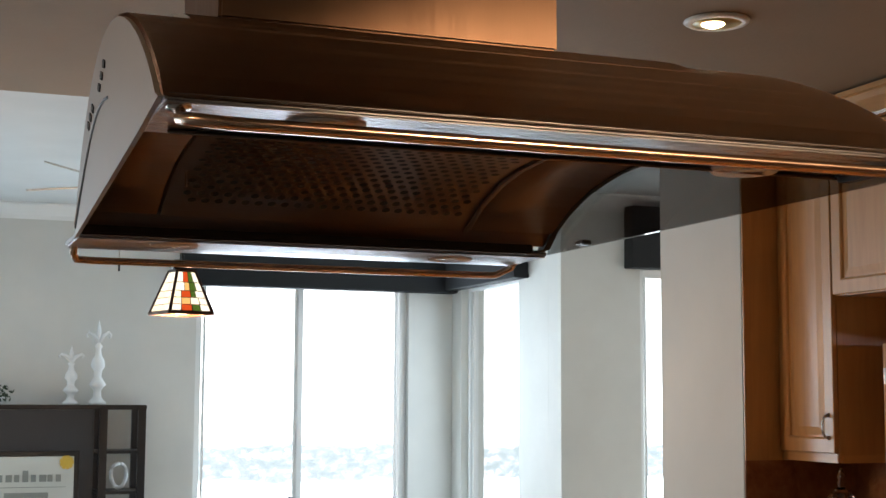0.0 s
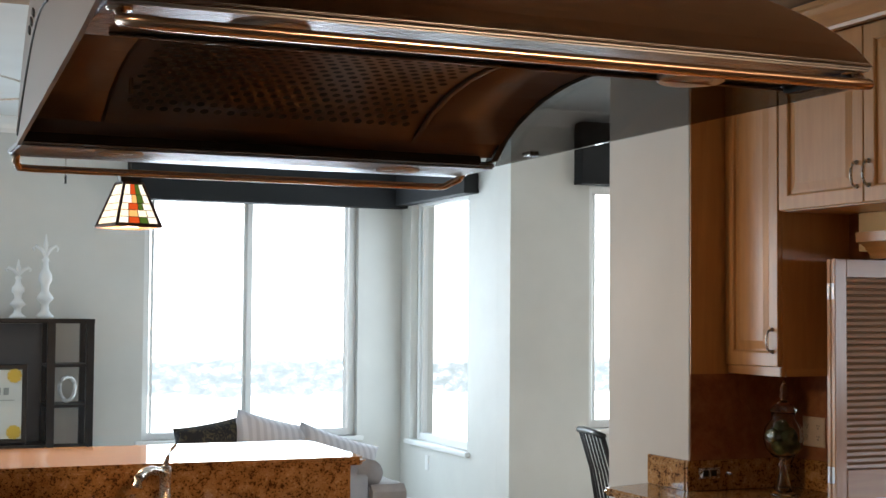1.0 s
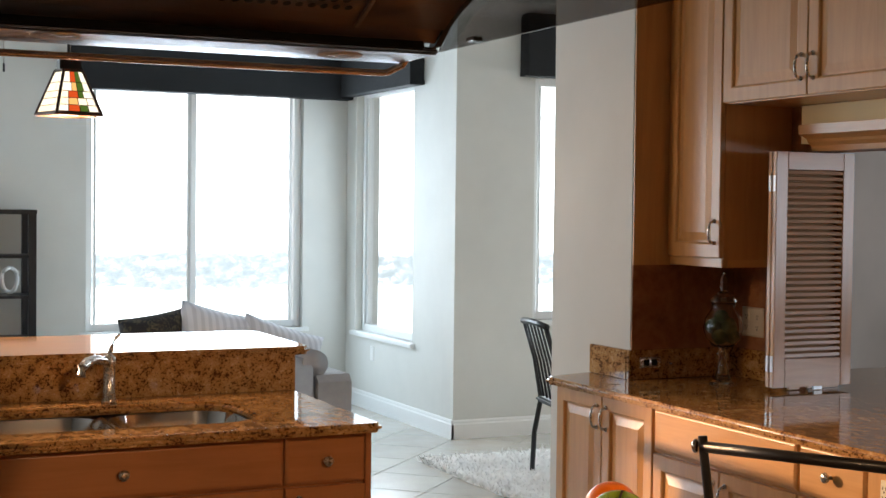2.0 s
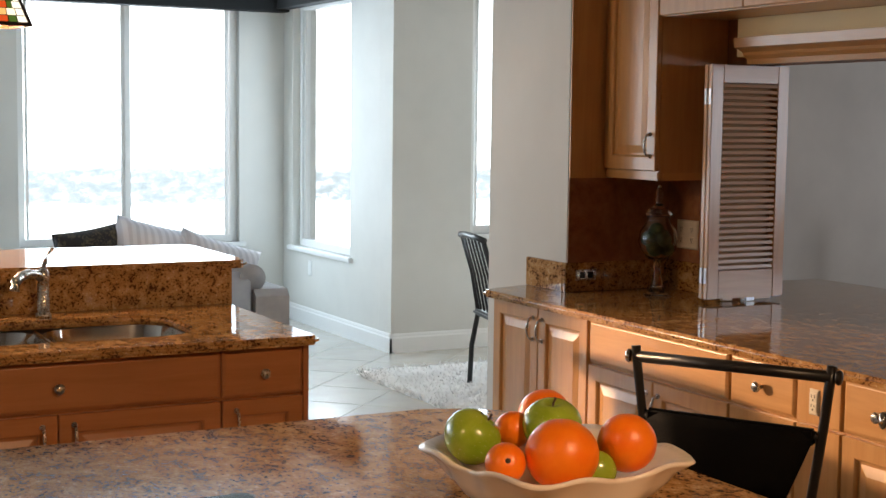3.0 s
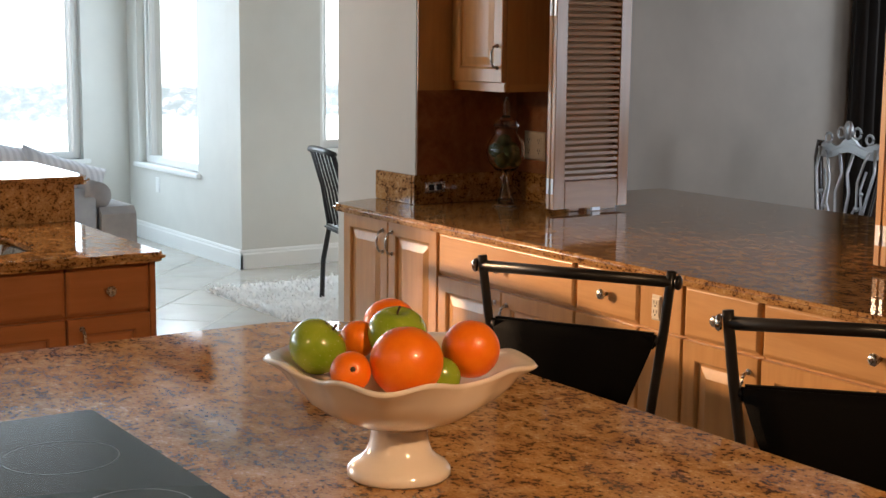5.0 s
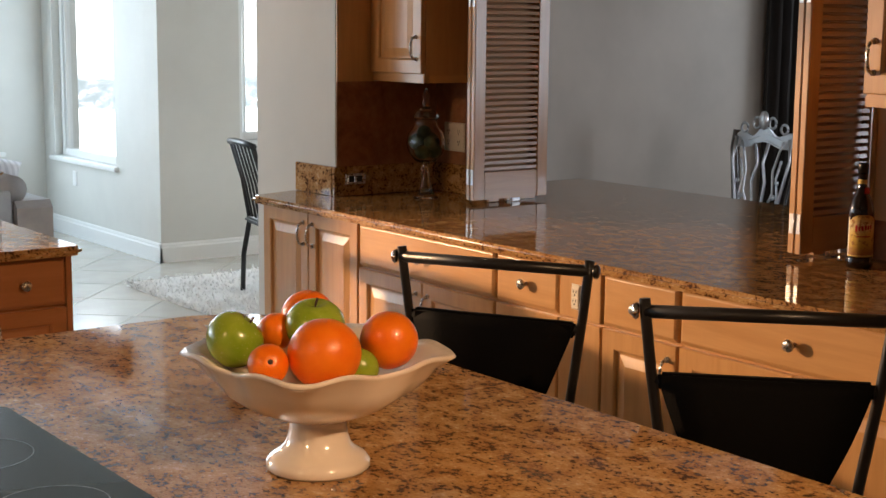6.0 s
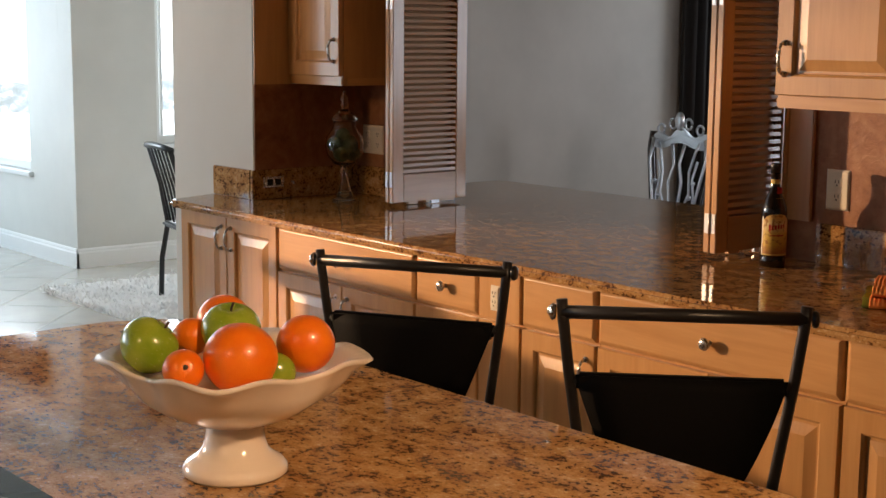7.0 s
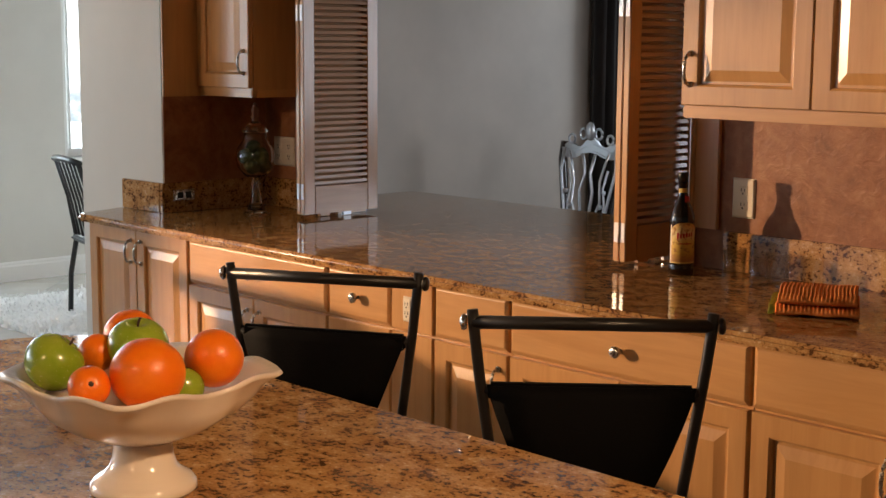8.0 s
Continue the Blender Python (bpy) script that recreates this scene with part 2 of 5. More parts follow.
def lathe(prof, at=(0, 0, 0), seg=32, bm=None, wave=None):
    """Profile of (radius, z) turned round the z axis at the given place."""
    b = bmesh.new()
    rings = []
    for r, z in prof:
        ring = []
        for i in range(seg):
            a = 2 * math.pi * i / seg
            dr, dz = wave(a, r, z) if wave else (0, 0)
            ring.append(b.verts.new((at[0] + (r + dr) * math.cos(a), at[1] + (r + dr) * math.sin(a), at[2] + z + dz)))
        rings.append(ring)
    for p, q in zip(rings, rings[1:]):
        for i in range(seg):
            b.faces.new((p[i], p[(i + 1) % seg], q[(i + 1) % seg], q[i]))
    b.faces.new(rings[0][::-1])
    b.faces.new(rings[-1])
    return join(bm, b)


def tube(path, r, seg=10, bm=None, r2=None):
    """A round bar along points."""
    b = bmesh.new()
    pts = [Vector(p) for p in path]
    rings = []
    for i, p in enumerate(pts):
        d = (pts[min(i + 1, len(pts) - 1)] - pts[max(i - 1, 0)]).normalized()
        s = d.cross(Vector((0, 0, 1)) if abs(d.z) < 0.9 else Vector((1, 0, 0))).normalized()
        u = s.cross(d)
        rr = r if r2 is None else r + (r2 - r) * i / (len(pts) - 1)
        rings.append([b.verts.new(p + rr * (math.cos(a) * s + math.sin(a) * u)) for a in [2 * math.pi * k / seg for k in range(seg)]])
    for p, q in zip(rings, rings[1:]):
        for i in range(seg):
            b.faces.new((p[i], p[(i + 1) % seg], q[(i + 1) % seg], q[i]))
    b.faces.new(rings[0][::-1])
    b.faces.new(rings[-1])
    return join(bm, b)


def arc_pts(c, r, a0, a1, k=8):
    return [(c[0] + r * math.cos(radians(a0 + (a1 - a0) * i / k)), c[1] + r * math.sin(radians(a0 + (a1 - a0) * i / k))) for i in range(k + 1)]


def face_map(facing, at):
    """Maps (across, up, out) to the place for a front that faces -x or -y; across runs to the viewer's right."""
    if facing == "-x":
        return Matrix.Translation(at) @ Matrix(((0, 0, -1, 0), (-1, 0, 0, 0), (0, 1, 0, 0), (0, 0, 0, 1)))
    return Matrix.Translation(at) @ Matrix(((1, 0, 0, 0), (0, 0, -1, 0), (0, 1, 0, 0), (0, 0, 0, 1)))


def rings_front(m, w, h, rings, back=0.02, bm=None):
    b = bmesh.new()
    loops = []
    for inset, out in [(0, -back)] + rings:
        loops.append([b.verts.new(m @ Vector(p)) for p in ((inset, inset, out), (w - inset, inset, out), (w - inset, h - inset, out), (inset, h - inset, out))])
    b.faces.new(loops[0][::-1])
    for p, q in zip(loops, loops[1:]):
        for i in range(4):
            b.faces.new((p[i], p[(i + 1) % 4], q[(i + 1) % 4], q[i]))
    b.faces.new(loops[-1])
    return join(bm, b)


def raised_door(m, w, h, parent, mat, name="door"):
    rail = min(0.058, w * 0.2)
    d = part(name, rings_front(m, w, h, [(0, -0.003), (0.003, 0), (rail - 0.006, 0), (rail, -0.004), (rail + 0.002, -0.011), (rail + 0.010, -0.011), (rail + 0.040, -0.003), (rail + 0.042, -0.003)]), mat, parent)
    return d


def slab_drawer(m, w, h, parent, mat):
    return part("drawer_front", rings_front(m, w, h, [(0, -0.008), (0.003, -0.005), (0.010, -0.001), (0.013, 0)]), mat, parent)


def pull(m, parent, length=0.085):
    """An arched bow handle, upright on its door."""
    pts = []
    for i in range(13):
        a = math.pi * i / 12
        pts.append(m @ Vector((0, -math.cos(a) * length / 2, 0.030 * math.sin(a) ** 0.6)))
    b = tube(pts, 0.0052, 8)
    for s in (-1, 1):
        b = tube([m @ Vector((0, s * length / 2, -0.001)), m @ Vector((0, s * length / 2, 0.005))], 0.009, 10, b)
    return part("handle", b, NICKEL, parent, "brushed nickel bow handle", True)


def knob(m, parent):
    b = lathe([(0.007, 0), (0.007, 0.012), (0.010, 0.016), (0.016, 0.019), (0.0172, 0.024), (0.015, 0.029), (0.008, 0.032), (0.001, 0.0325)], seg=20)
    b.transform(m)
    return part("knob", b, NICKEL, parent, "round brushed nickel knob", True)


# ---- the large structure ----
XW, XB = 3.66, 3.81            # kitchen wall: kitchen face, dining face
XC, ZC = 2.885, 0.915          # worktop front edge and height
LIV, KIT = 3.03, 2.75          # ceilings


def structure(name, bm, mat, label, category):
    return tagged(part(name, bm, mat), label, category, kind="structure")


def holed_wall(name, axis, at, thick, a0, a1, z1, holes, mat, label):
    """A wall in a plane x = at or y = at, from a0 to a1, with openings (b0, b1, z0, z1)."""
    b = None
    cuts = sorted({a0, a1, *[h[0] for h in holes], *[h[1] for h in holes]})
    for p, q in zip(cuts, cuts[1:]):
        spans = [(0.0, z1)]
        for h in holes:
            if h[0] <= p and q <= h[1]:
                spans = [s for lo, hi in spans for s in ((lo, min(hi, h[2])), (max(lo, h[3]), hi)) if s[1] - s[0] > 1e-4]
        for lo, hi in spans:
            b = box(at, at + thick, p, q, lo, hi, bm=b) if axis == "x" else box(p, q, at, at + thick, lo, hi, bm=b)
    bmesh.ops.remove_doubles(b, verts=b.verts[:], dist=1e-5)
    return structure(name, b, mat, label, "wall")


floor = structure("floor", box(-4, 9.2, -3, 11.2, -0.12, -0.006), make_paint("grout", (0.47, 0.45, 0.41), 0.8), "pale cream stone tile floor with thin grout joints", "floor")
WIN = (2.14, 3.87, 0.62, 2.52)
SIDE = (9.58, 10.72, 0.60, 2.52)
NOOK = (4.86, 6.7, 0.81, 2.52)
DINE, DINE_S = (4.6, 6.1, 0.9, 2.3), (-1.8, -0.1, 0.9, 2.3)
holed_wall("wall_north", "y", 10.93, 0.2, -4.0, 4.446, LIV, [WIN, (-3.4, -0.5, 0.62, 2.52)], WALL, "cream painted living room wall with a wide window")
holed_wall("wall_side", "x", 4.246, 0.2, 9.073, 10.926, LIV, [SIDE], WALL, "cream painted side wall with a tall window")
holed_wall("wall_nook", "y", 8.87, 0.202, 4.246, 9.2, LIV, [NOOK], WALL, "cream painted wall beside the breakfast nook")
holed_wall("wall_kitchen", "x", XW, XB - XW, -3.0, 4.95, 2.98, [(2.72, 4.48, ZC - 0.03, 1.832)], BROWN, "brown plastered kitchen wall with a pass-through opening")
structure("wall_stub", box(3.16, XB, 4.95, 5.595, 0, 3.0, 0.004), WALL, "cream painted end wall beside the worktop", "wall")
structure("wall_dining", box(XB, 9.2, 6.4, 6.52, 0, 3.0), WALL_GREY, "grey painted dining room wall", "wall")
holed_wall("wall_dining_end", "x", 8.2, 0.15, -3.0, 6.4, 3.0, [DINE, DINE_S], WALL_GREY, "grey painted dining room end wall with two windows")
holed_wall("wall_west", "x", -4.15, 0.15, -3.0, 11.13, 3.1, [(6.3, 10.5, 0.6, 2.55)], WALL, "cream painted wall with a wide window opening")
# unseen wall behind the viewpoint, its paint darkened to cut bounced light
holed_wall("wall_south", "y", -3.15, 0.15, -4.0, 9.2, 3.1, [], make_paint("wall_paint_low_bounce", (0.30, 0.22, 0.15)), "unseen wall, darkened to bounce less light")
structure("wall_east", box(9.2, 9.35, -3.15, 9.07, 0, 3.1), WALL, "cream painted wall", "wall")
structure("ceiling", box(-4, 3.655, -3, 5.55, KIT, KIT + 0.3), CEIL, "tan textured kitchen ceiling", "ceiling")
structure("ceiling_living", box(-4.15, 9.3, 5.55, 11.1, LIV, LIV + 0.15), make_paint("ceiling_living_paint", (0.60, 0.62, 0.62), 0.8, 45.0, 0.3), "white living room ceiling", "ceiling")
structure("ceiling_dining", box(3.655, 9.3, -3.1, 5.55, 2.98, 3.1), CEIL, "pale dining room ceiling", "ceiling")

# crown moulding, baseboards
CROWN = [(0, 0), (0.09, 0), (0.09, -0.015), (0.075, -0.03), (0.045, -0.055), (0.02, -0.085), (0.012, -0.115), (0, -0.115)]
BASE = [(0, 0), (0.018, 0), (0.018, 0.10), (0.012, 0.112), (0.012, 0.120), (0.006, 0.133), (0, 0.133)]
along_x = lambda x, y, z: Matrix.Translation((x, y, z)) @ Matrix(((0, 0, 1, 0), (-1, 0, 0, 0), (0, 1, 0, 0), (0, 0, 0, 1)))
along_y = lambda x, y, z: Matrix.Translation((x, y, z)) @ Matrix(((-1, 0, 0, 0), (0, 0, 1, 0), (0, 1, 0, 0), (0, 0, 0, 1)))
structure("trim_crown_north", extrude_profile(CROWN, along_x(-4, 10.93, LIV), 8.24), WHITE, "white crown moulding under the living room ceiling", "moulding")
structure("trim_crown_side", extrude_profile(CROWN, along_y(4.246, 8.87, LIV), 2.06), WHITE, "white crown moulding under the living room ceiling", "moulding")
structure("trim_crown_nook", extrude_profile(CROWN, along_x(4.246, 8.87, LIV), 4.9), WHITE, "white crown moulding under the ceiling", "moulding")
structure("baseboard_north", extrude_profile(BASE, along_x(-4, 10.93, 0), 8.24), WHITE, "white moulded baseboard", "baseboard")
structure("baseboard_side", extrude_profile(BASE, along_y(4.246, 8.852, 0), 2.07), WHITE, "white moulded baseboard", "baseboard")
structure("baseboard_nook", extrude_profile(BASE, along_x(4.228, 8.87, 0), 4.9), WHITE, "white moulded baseboard", "baseboard")


# ---- windows ----
def window(name, axis, at, lo, hi, z0, z1, bars, label):
    """Frame, sill and panes in an opening; at is the room face of the wall."""
    w = thing(name, ((lo + hi) / 2, at, z0) if axis == "y" else (at, (lo + hi) / 2, z0), label, "window", kind="structure")
    B = lambda a, b, d0, d1, e, f, bev=0.004: box(a, b, at + d0, at + d1, e, f, bev) if axis == "y" else box(at + d0, at + d1, a, b, e, f, bev)
    fr = 0.055
    for a, b, e, f in ((lo + .001, lo + fr, z0, z1 - .001), (hi - fr, hi - .001, z0, z1 - .001), (lo + fr, hi - fr, z0, z0 + fr), (lo + fr, hi - fr, z1 - fr, z1 - .001)):
        part("frame", B(a, b, 0.06, 0.13, e, f), WHITE, w)
    inner = [lo + fr] + bars + [hi - fr]
    for c in bars:
        part("mullion", B(c - 0.017, c + 0.017, 0.06, 0.13, z0 + fr, z1 - fr), WHITE, w)
    for a, b in zip(inner, inner[1:]):
        sash = part("sash", B(a + .016, a + .034, 0.07, 0.11, z0 + fr, z1 - fr, 0.003), WHITE, w)
        part("sash", B(b - .034, b - .016, 0.07, 0.11, z0 + fr, z1 - fr, 0.003), WHITE, w)
        p = part("pane", B(a + .034, b - .034, 0.09, 0.096, z0 + fr, z1 - fr, 0), PANE, w, "clear glass")
        p.visible_shadow = False
    part("sill", B(lo - 0.05, hi + 0.05, -0.035, 0.06, z0 - 0.035, z0, 0.006), WHITE, w)
    return w


window("window_1", "y", 10.93, *WIN, [2.975], "wide white-framed window with two panes")
window("window_4", "y", 10.93, -3.4, -0.5, 0.62, 2.52, [-1.95], "wide white-framed window with two panes")
window("window_2", "x", 4.246, *SIDE, [], "tall narrow white-framed window")
window("window_3", "y", 8.872, *NOOK, [5.8], "white-framed window beside the breakfast nook")
window("window_5", "x", 8.2, *DINE, [], "white-framed dining room window beside the curtain")
window("window_6", "x", 8.2, *DINE_S, [], "white-framed dining room window")


def valance(at, x0, x1, y0, y1, z0, z1, label):
    v = thing("valance", at, label, "valance", "window valances")
    part("board", box(x0, x1, y0, y1, z0, z1, 0.006), VALANCE, v)
    part("hem", box(x0 - .003, x1 + .003, y0 - .003, y1 - .004, z0 - .004, z0 + .028, 0.003), VALANCE, v)
    return v


valance((3.0, 10.85, 2.46), 2.0, 4.24, 10.79, 10.925, 2.46, 2.77, "black padded fabric valance above the wide window")
valance((4.19, 10.0, 2.48), 4.13, 4.243, 9.40, 10.785, 2.48, 2.75, "black padded fabric valance above the tall window")
valance((5.7, 8.8, 2.52), 4.735, 6.85, 8.74, 8.868, 2.52, 2.95, "black woven fabric valance above the nook window")

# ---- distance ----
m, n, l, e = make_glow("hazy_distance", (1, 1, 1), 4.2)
v = coords(n, l, kind="Object")
sep = n.new("ShaderNodeSeparateXYZ")
l.new(v, sep.inputs[0])
clump = tex_noise(n, l, coords(n, l, (0.35, 1, 0.75)), 1.4, 7.0, 0.7)
edge = n.new("ShaderNodeMath")
edge.operation = "MULTIPLY_ADD"
l.new(clump, edge.inputs[0])
edge.inputs[1].default_value = 1.3
l.new(sep.outputs[2], edge.inputs[2])
mr = n.new("ShaderNodeMapRange")
mr.inputs[1].default_value, mr.inputs[2].default_value = -2.0, 1.0
l.new(edge.outputs[0], mr.inputs[0])
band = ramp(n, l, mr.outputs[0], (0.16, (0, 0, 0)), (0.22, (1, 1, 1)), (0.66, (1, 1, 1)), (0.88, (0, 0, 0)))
# tree colours kept pale and bluish, so the haze is painted into the plane
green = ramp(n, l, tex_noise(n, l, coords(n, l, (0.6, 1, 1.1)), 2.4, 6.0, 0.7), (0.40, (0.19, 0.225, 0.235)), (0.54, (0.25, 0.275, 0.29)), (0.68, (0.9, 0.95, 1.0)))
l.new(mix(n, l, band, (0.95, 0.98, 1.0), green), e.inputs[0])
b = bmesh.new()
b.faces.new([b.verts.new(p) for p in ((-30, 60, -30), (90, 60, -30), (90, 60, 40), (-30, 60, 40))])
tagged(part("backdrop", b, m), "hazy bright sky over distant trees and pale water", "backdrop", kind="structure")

# ---- kitchen wall: base cabinets ----
XF = 2.937                     # fronts of the doors


def base_cabinet(y0, y1, drawer, doors, knobs=True, handles=True, label="maple base cabinet with a drawer above raised-panel doors"):
    c = thing("base_cabinet", ((XF + XW) / 2, (y0 + y1) / 2, 0), label, "cabinet", "base cabinets along the wall")
    part("body", box(XF + 0.021, XW - .002, y0 + .001, y1 - .001, 0.10, 0.884), MAPLE, c)
    part("toe_kick", box(XF + 0.075, XF + 0.09, y0 + .001, y1 - .001, 0.0, 0.10), MAPLE_Y, c)
    g = 0.004
    top = 0.879
    if drawer:
        d = slab_drawer(face_map("-x", (XF, y1 - g, 0.724)), y1 - y0 - 2 * g, top - 0.724, c, MAPLE_Y)
        if knobs:
            knob(face_map("-x", (XF, (y0 + y1) / 2, 0.797)), d)
        top = 0.714
    w = (y1 - y0 - 2 * g - (doors - 1) * 0.004) / max(doors, 1)
    for i in range(doors):
        yl = y1 - g - i * (w + 0.004)
        d = raised_door(face_map("-x", (XF, yl, 0.115)), w, top - 0.115, c, MAPLE)
        if handles:
            off = w - 0.032 if (i == 0) else 0.032
            pull(face_map("-x", (XF, yl - off, top - 0.085)), d)
    return c


base_cabinet(4.449, 5.155, False, 2, label="maple base cabinet with two tall raised-panel doors")
base_cabinet(3.639, 4.447, True, 2)
base_cabinet(3.326, 3.637, True, 1)
p = thing("filler_panel", (XF, 3.23, 0), "maple filler panel with an ivory outlet", "panel")
part("board", rings_front(face_map("-x", (XF, 3.322, 0.724)), 0.185, 0.155, [(0, -0.003), (0.003, 0)]), MAPLE, p)
part("lower_board", rings_front(face_map("-x", (XF, 3.322, 0.115)), 0.185, 0.60, [(0, -0.003), (0.003, 0)]), MAPLE, p)
part("body", box(XF + 0.021, XW - .002, 3.136, 3.325, 0.0, 0.884), MAPLE, p)
base_cabinet(2.822, 3.133, True, 1, knobs=True)
base_cabinet(2.011, 2.820, True, 2)
base_cabinet(1.2, 2.009, True, 2)


def outlet(m, label, w=0.072, h=0.116, gangs=1):
    o = thing("outlet", tuple(m.translation), label, "outlet")
    part("plate", rings_front(m, w, h, [(0, 0.001), (0.004, 0.005), (0.006, 0.006)], 0.0), PLASTIC, o)
    for g in range(gangs):
        cx = w * (g + 0.5) / gangs
        for cy in (h * 0.32, h * 0.68):
            s = part("socket", rings_front(m @ Matrix.Translation((cx - .016, cy - .014, 0.006)), 0.032, 0.028, [(0, 0.001), (0.002, 0.002)], 0.0), PLASTIC, o)
            for dx in (-.006, .006):
                part("slot", rings_front(m @ Matrix.Translation((cx + dx - .001, cy - .001, 0.0082)), 0.0024, 0.009, [(0, 0.0004)], 0.0), SLOT, s)
            part("slot", rings_front(m @ Matrix.Translation((cx - .0025, cy - .010, 0.0082)), 0.005, 0.005, [(0, 0.0004)], 0.0), SLOT, s)
    return o


outlet(face_map("-x", (XF, 3.265, 0.752)), "ivory outlet on the cabinet's filler panel", 0.042, 0.078)
outlet(face_map("-x", (XW - .001, 2.582, 1.079)), "ivory double outlet on the brown backsplash", 0.080, 0.120)
outlet(face_map("-x", (XW - .001, 4.88, 1.087)), "ivory double outlet on the brown backsplash", 0.14, 0.120, 2)

# plate with two dark squares, added in place of a bluish reflection on the granite
ip = thing("upstand_reflection_plate", (3.23, 4.928, 0.965), "small steel plate standing in for a bluish reflection on the granite upstand", "outlet")
part("plate", rings_front(face_map("-y", (3.19, 4.9285, 0.962)), 0.10, 0.044, [(0, 0.001), (0.004, 0.003), (0.006, 0.004)], 0.0), NICKEL, ip)
for k in (0.018, 0.056):
    part("socket", rings_front(face_map("-y", (3.19 + k, 4.9245, 0.971)), 0.026, 0.026, [(0, 0.001), (0.002, 0.002)], 0.0), SLOT, ip)
wo = thing("outlet", (4.245, 10.34, 0.45), "white outlet on the cream living room wall", "outlet")
part("plate", rings_front(face_map("-x", (4.2455, 10.38, 0.39)), 0.072, 0.116, [(0, 0.001), (0.004, 0.005), (0.006, 0.006)], 0.0), WHITE, wo)
for k in (0.022, 0.064):
    part("socket", rings_front(face_map("-x", (4.2395, 10.36, 0.39 + k)), 0.032, 0.028, [(0, 0.001), (0.002, 0.002)], 0.0), WHITE, wo)

# worktop, running through the opening into the dining room
top = [(XC, 0.9), (XW - .001, 0.9), (XW - .001, 2.722), (XB + .001, 2.722), (XB + .001, 2.2), (4.51, 2.2), (4.51, 4.96), (XB + .001, 4.96), (XB + .001, 4.478), (XW - .001, 4.478), (XW - .001, 4.948), (3.158, 4.948), (3.158, 5.25), (XC + .02, 5.17), (XC, 5.15)]
tagged(part("worktop", prism(top, 0.885, ZC, 0.011, 4), GRANITE), "polished brown granite worktop running through the pass-through", "worktop")
bs = thing("granite_upstand", (XW, 3, ZC), "polished granite upstand strip along the wall", "upstand")
part("strip", box(XW - 0.021, XW - 0.001, 0.9, 2.60, ZC + .001, 1.035, 0.003), GRANITE, bs)
part("strip", box(XW - 0.021, XW - 0.001, 4.52, 4.928, ZC + .001, 1.035, 0.003), GRANITE, bs)
part("strip", box(3.14, XW - 0.001, 4.929, 4.949, ZC + .001, 1.035, 0.003), GRANITE, bs)
part("strip", box(3.139, 3.159, 4.951, 5.235, ZC + .001, 1.035, 0.003), GRANITE, bs)
structure("backsplash_return", box(3.162, XW - .001, 4.944, 4.949, 1.035, 1.378), BROWN, "brown plastered backsplash on the end wall", "backsplash")
structure("trim_end_panel", box(3.162, 3.34, 4.942, 4.949, 1.378, 2.62), MAPLE, "maple filler panel beside the wall cabinet", "panel")

# wall cabinets
XR = 3.32


def wall_cabinet(y0, y1, z0, z1, doors, handle_side, label, rail=True):
    c = thing("wall_cabinet", ((XR + XW) / 2, (y0 + y1) / 2, z0), label, "cabinet", "wall cabinets")
    part("body", box(XR + 0.021, XW - .002, y0, y1, z0 + (0.03 if rail else 0), z1, 0.001), MAPLE, c)
    if rail:
        part("light_rail", box(XR + 0.012, XR + 0.036, y0 - .002, y1, z0, z0 + 0.034, 0.004), MAPLE_Y, c)
        part("light_rail", box(XR + 0.036, XW - .002, y0 - .002, y0 + .02, z0, z0 + 0.03, 0.002), MAPLE_X, c)
    zb = z0 + (0.036 if rail else 0.004)
    w = (y1 - y0 - 0.006 - (doors - 1) * 0.004) / doors
    for i in range(doors):
        yl = y1 - 0.003 - i * (w + 0.004)
        d = raised_door(face_map("-x", (XR, yl, zb)), w, z1 - zb - 0.004, c, MAPLE)
        side = handle_side[i]
        pull(face_map("-x", (XR, yl - (w - 0.03 if side == "r" else 0.03), zb + 0.100)), d)
    return c


wall_cabinet(4.585, 4.94, 1.381, 2.64, 1, "r", "tall maple wall cabinet with one raised-panel door")
wall_cabinet(3.60, 4.583, 2.008, 2.64, 2, "rl", "short maple wall cabinet above the pass-through", False)
wall_cabinet(2.618, 3.598, 2.008, 2.64, 2, "rl", "short maple wall cabinet above the pass-through", False)
wall_cabinet(1.70, 2.535, 1.39, 2.64, 2, "lr", "tall maple wall cabinet with two raised-panel doors")
wall_cabinet(0.86, 1.698, 1.39, 2.64, 2, "rl", "tall maple wall cabinet with two raised-panel doors")
CC = [(0, 0), (0.03, 0), (0.034, 0.012), (0.05, 0.03), (0.075, 0.055), (0.088, 0.075), (0.10, 0.08), (0.10, 0.098), (0, 0.098)]
structure("trim_cabinet_crown", extrude_profile(CC, along_y(XR + .004, 0.86, 2.642), 4.085), MAPLE_Y, "maple crown moulding on top of the wall cabinets", "moulding")

# pass-through: wall above, header moulding, casings, shutters
structure("trim_opening_soffit", box(XW - 0.05, XW - .001, 2.66, 4.47, 1.86, 2.006), make_paint("soffit_cream", (0.76, 0.64, 0.38), 0.6), "cream painted panel above the pass-through", "panel")
HP = [(0, 0), (0.02, 0), (0.024, 0.02), (0.04, 0.034), (0.046, 0.045), (0.066, 0.056), (0.085, 0.062), (0.088, 0.098), (0, 0.098)]
structure("trim_opening_header", extrude_profile(HP, along_y(XW - 0.02, 2.62, 1.83), 1.80), MAPLE_Y, "maple header moulding above the pass-through", "moulding")
structure("trim_opening_casing", box(XW - 0.016, XW - .001, 2.628, 2.716, 1.036, 1.829, 0.003), MAPLE, "maple casing beside the pass-through", "casing")
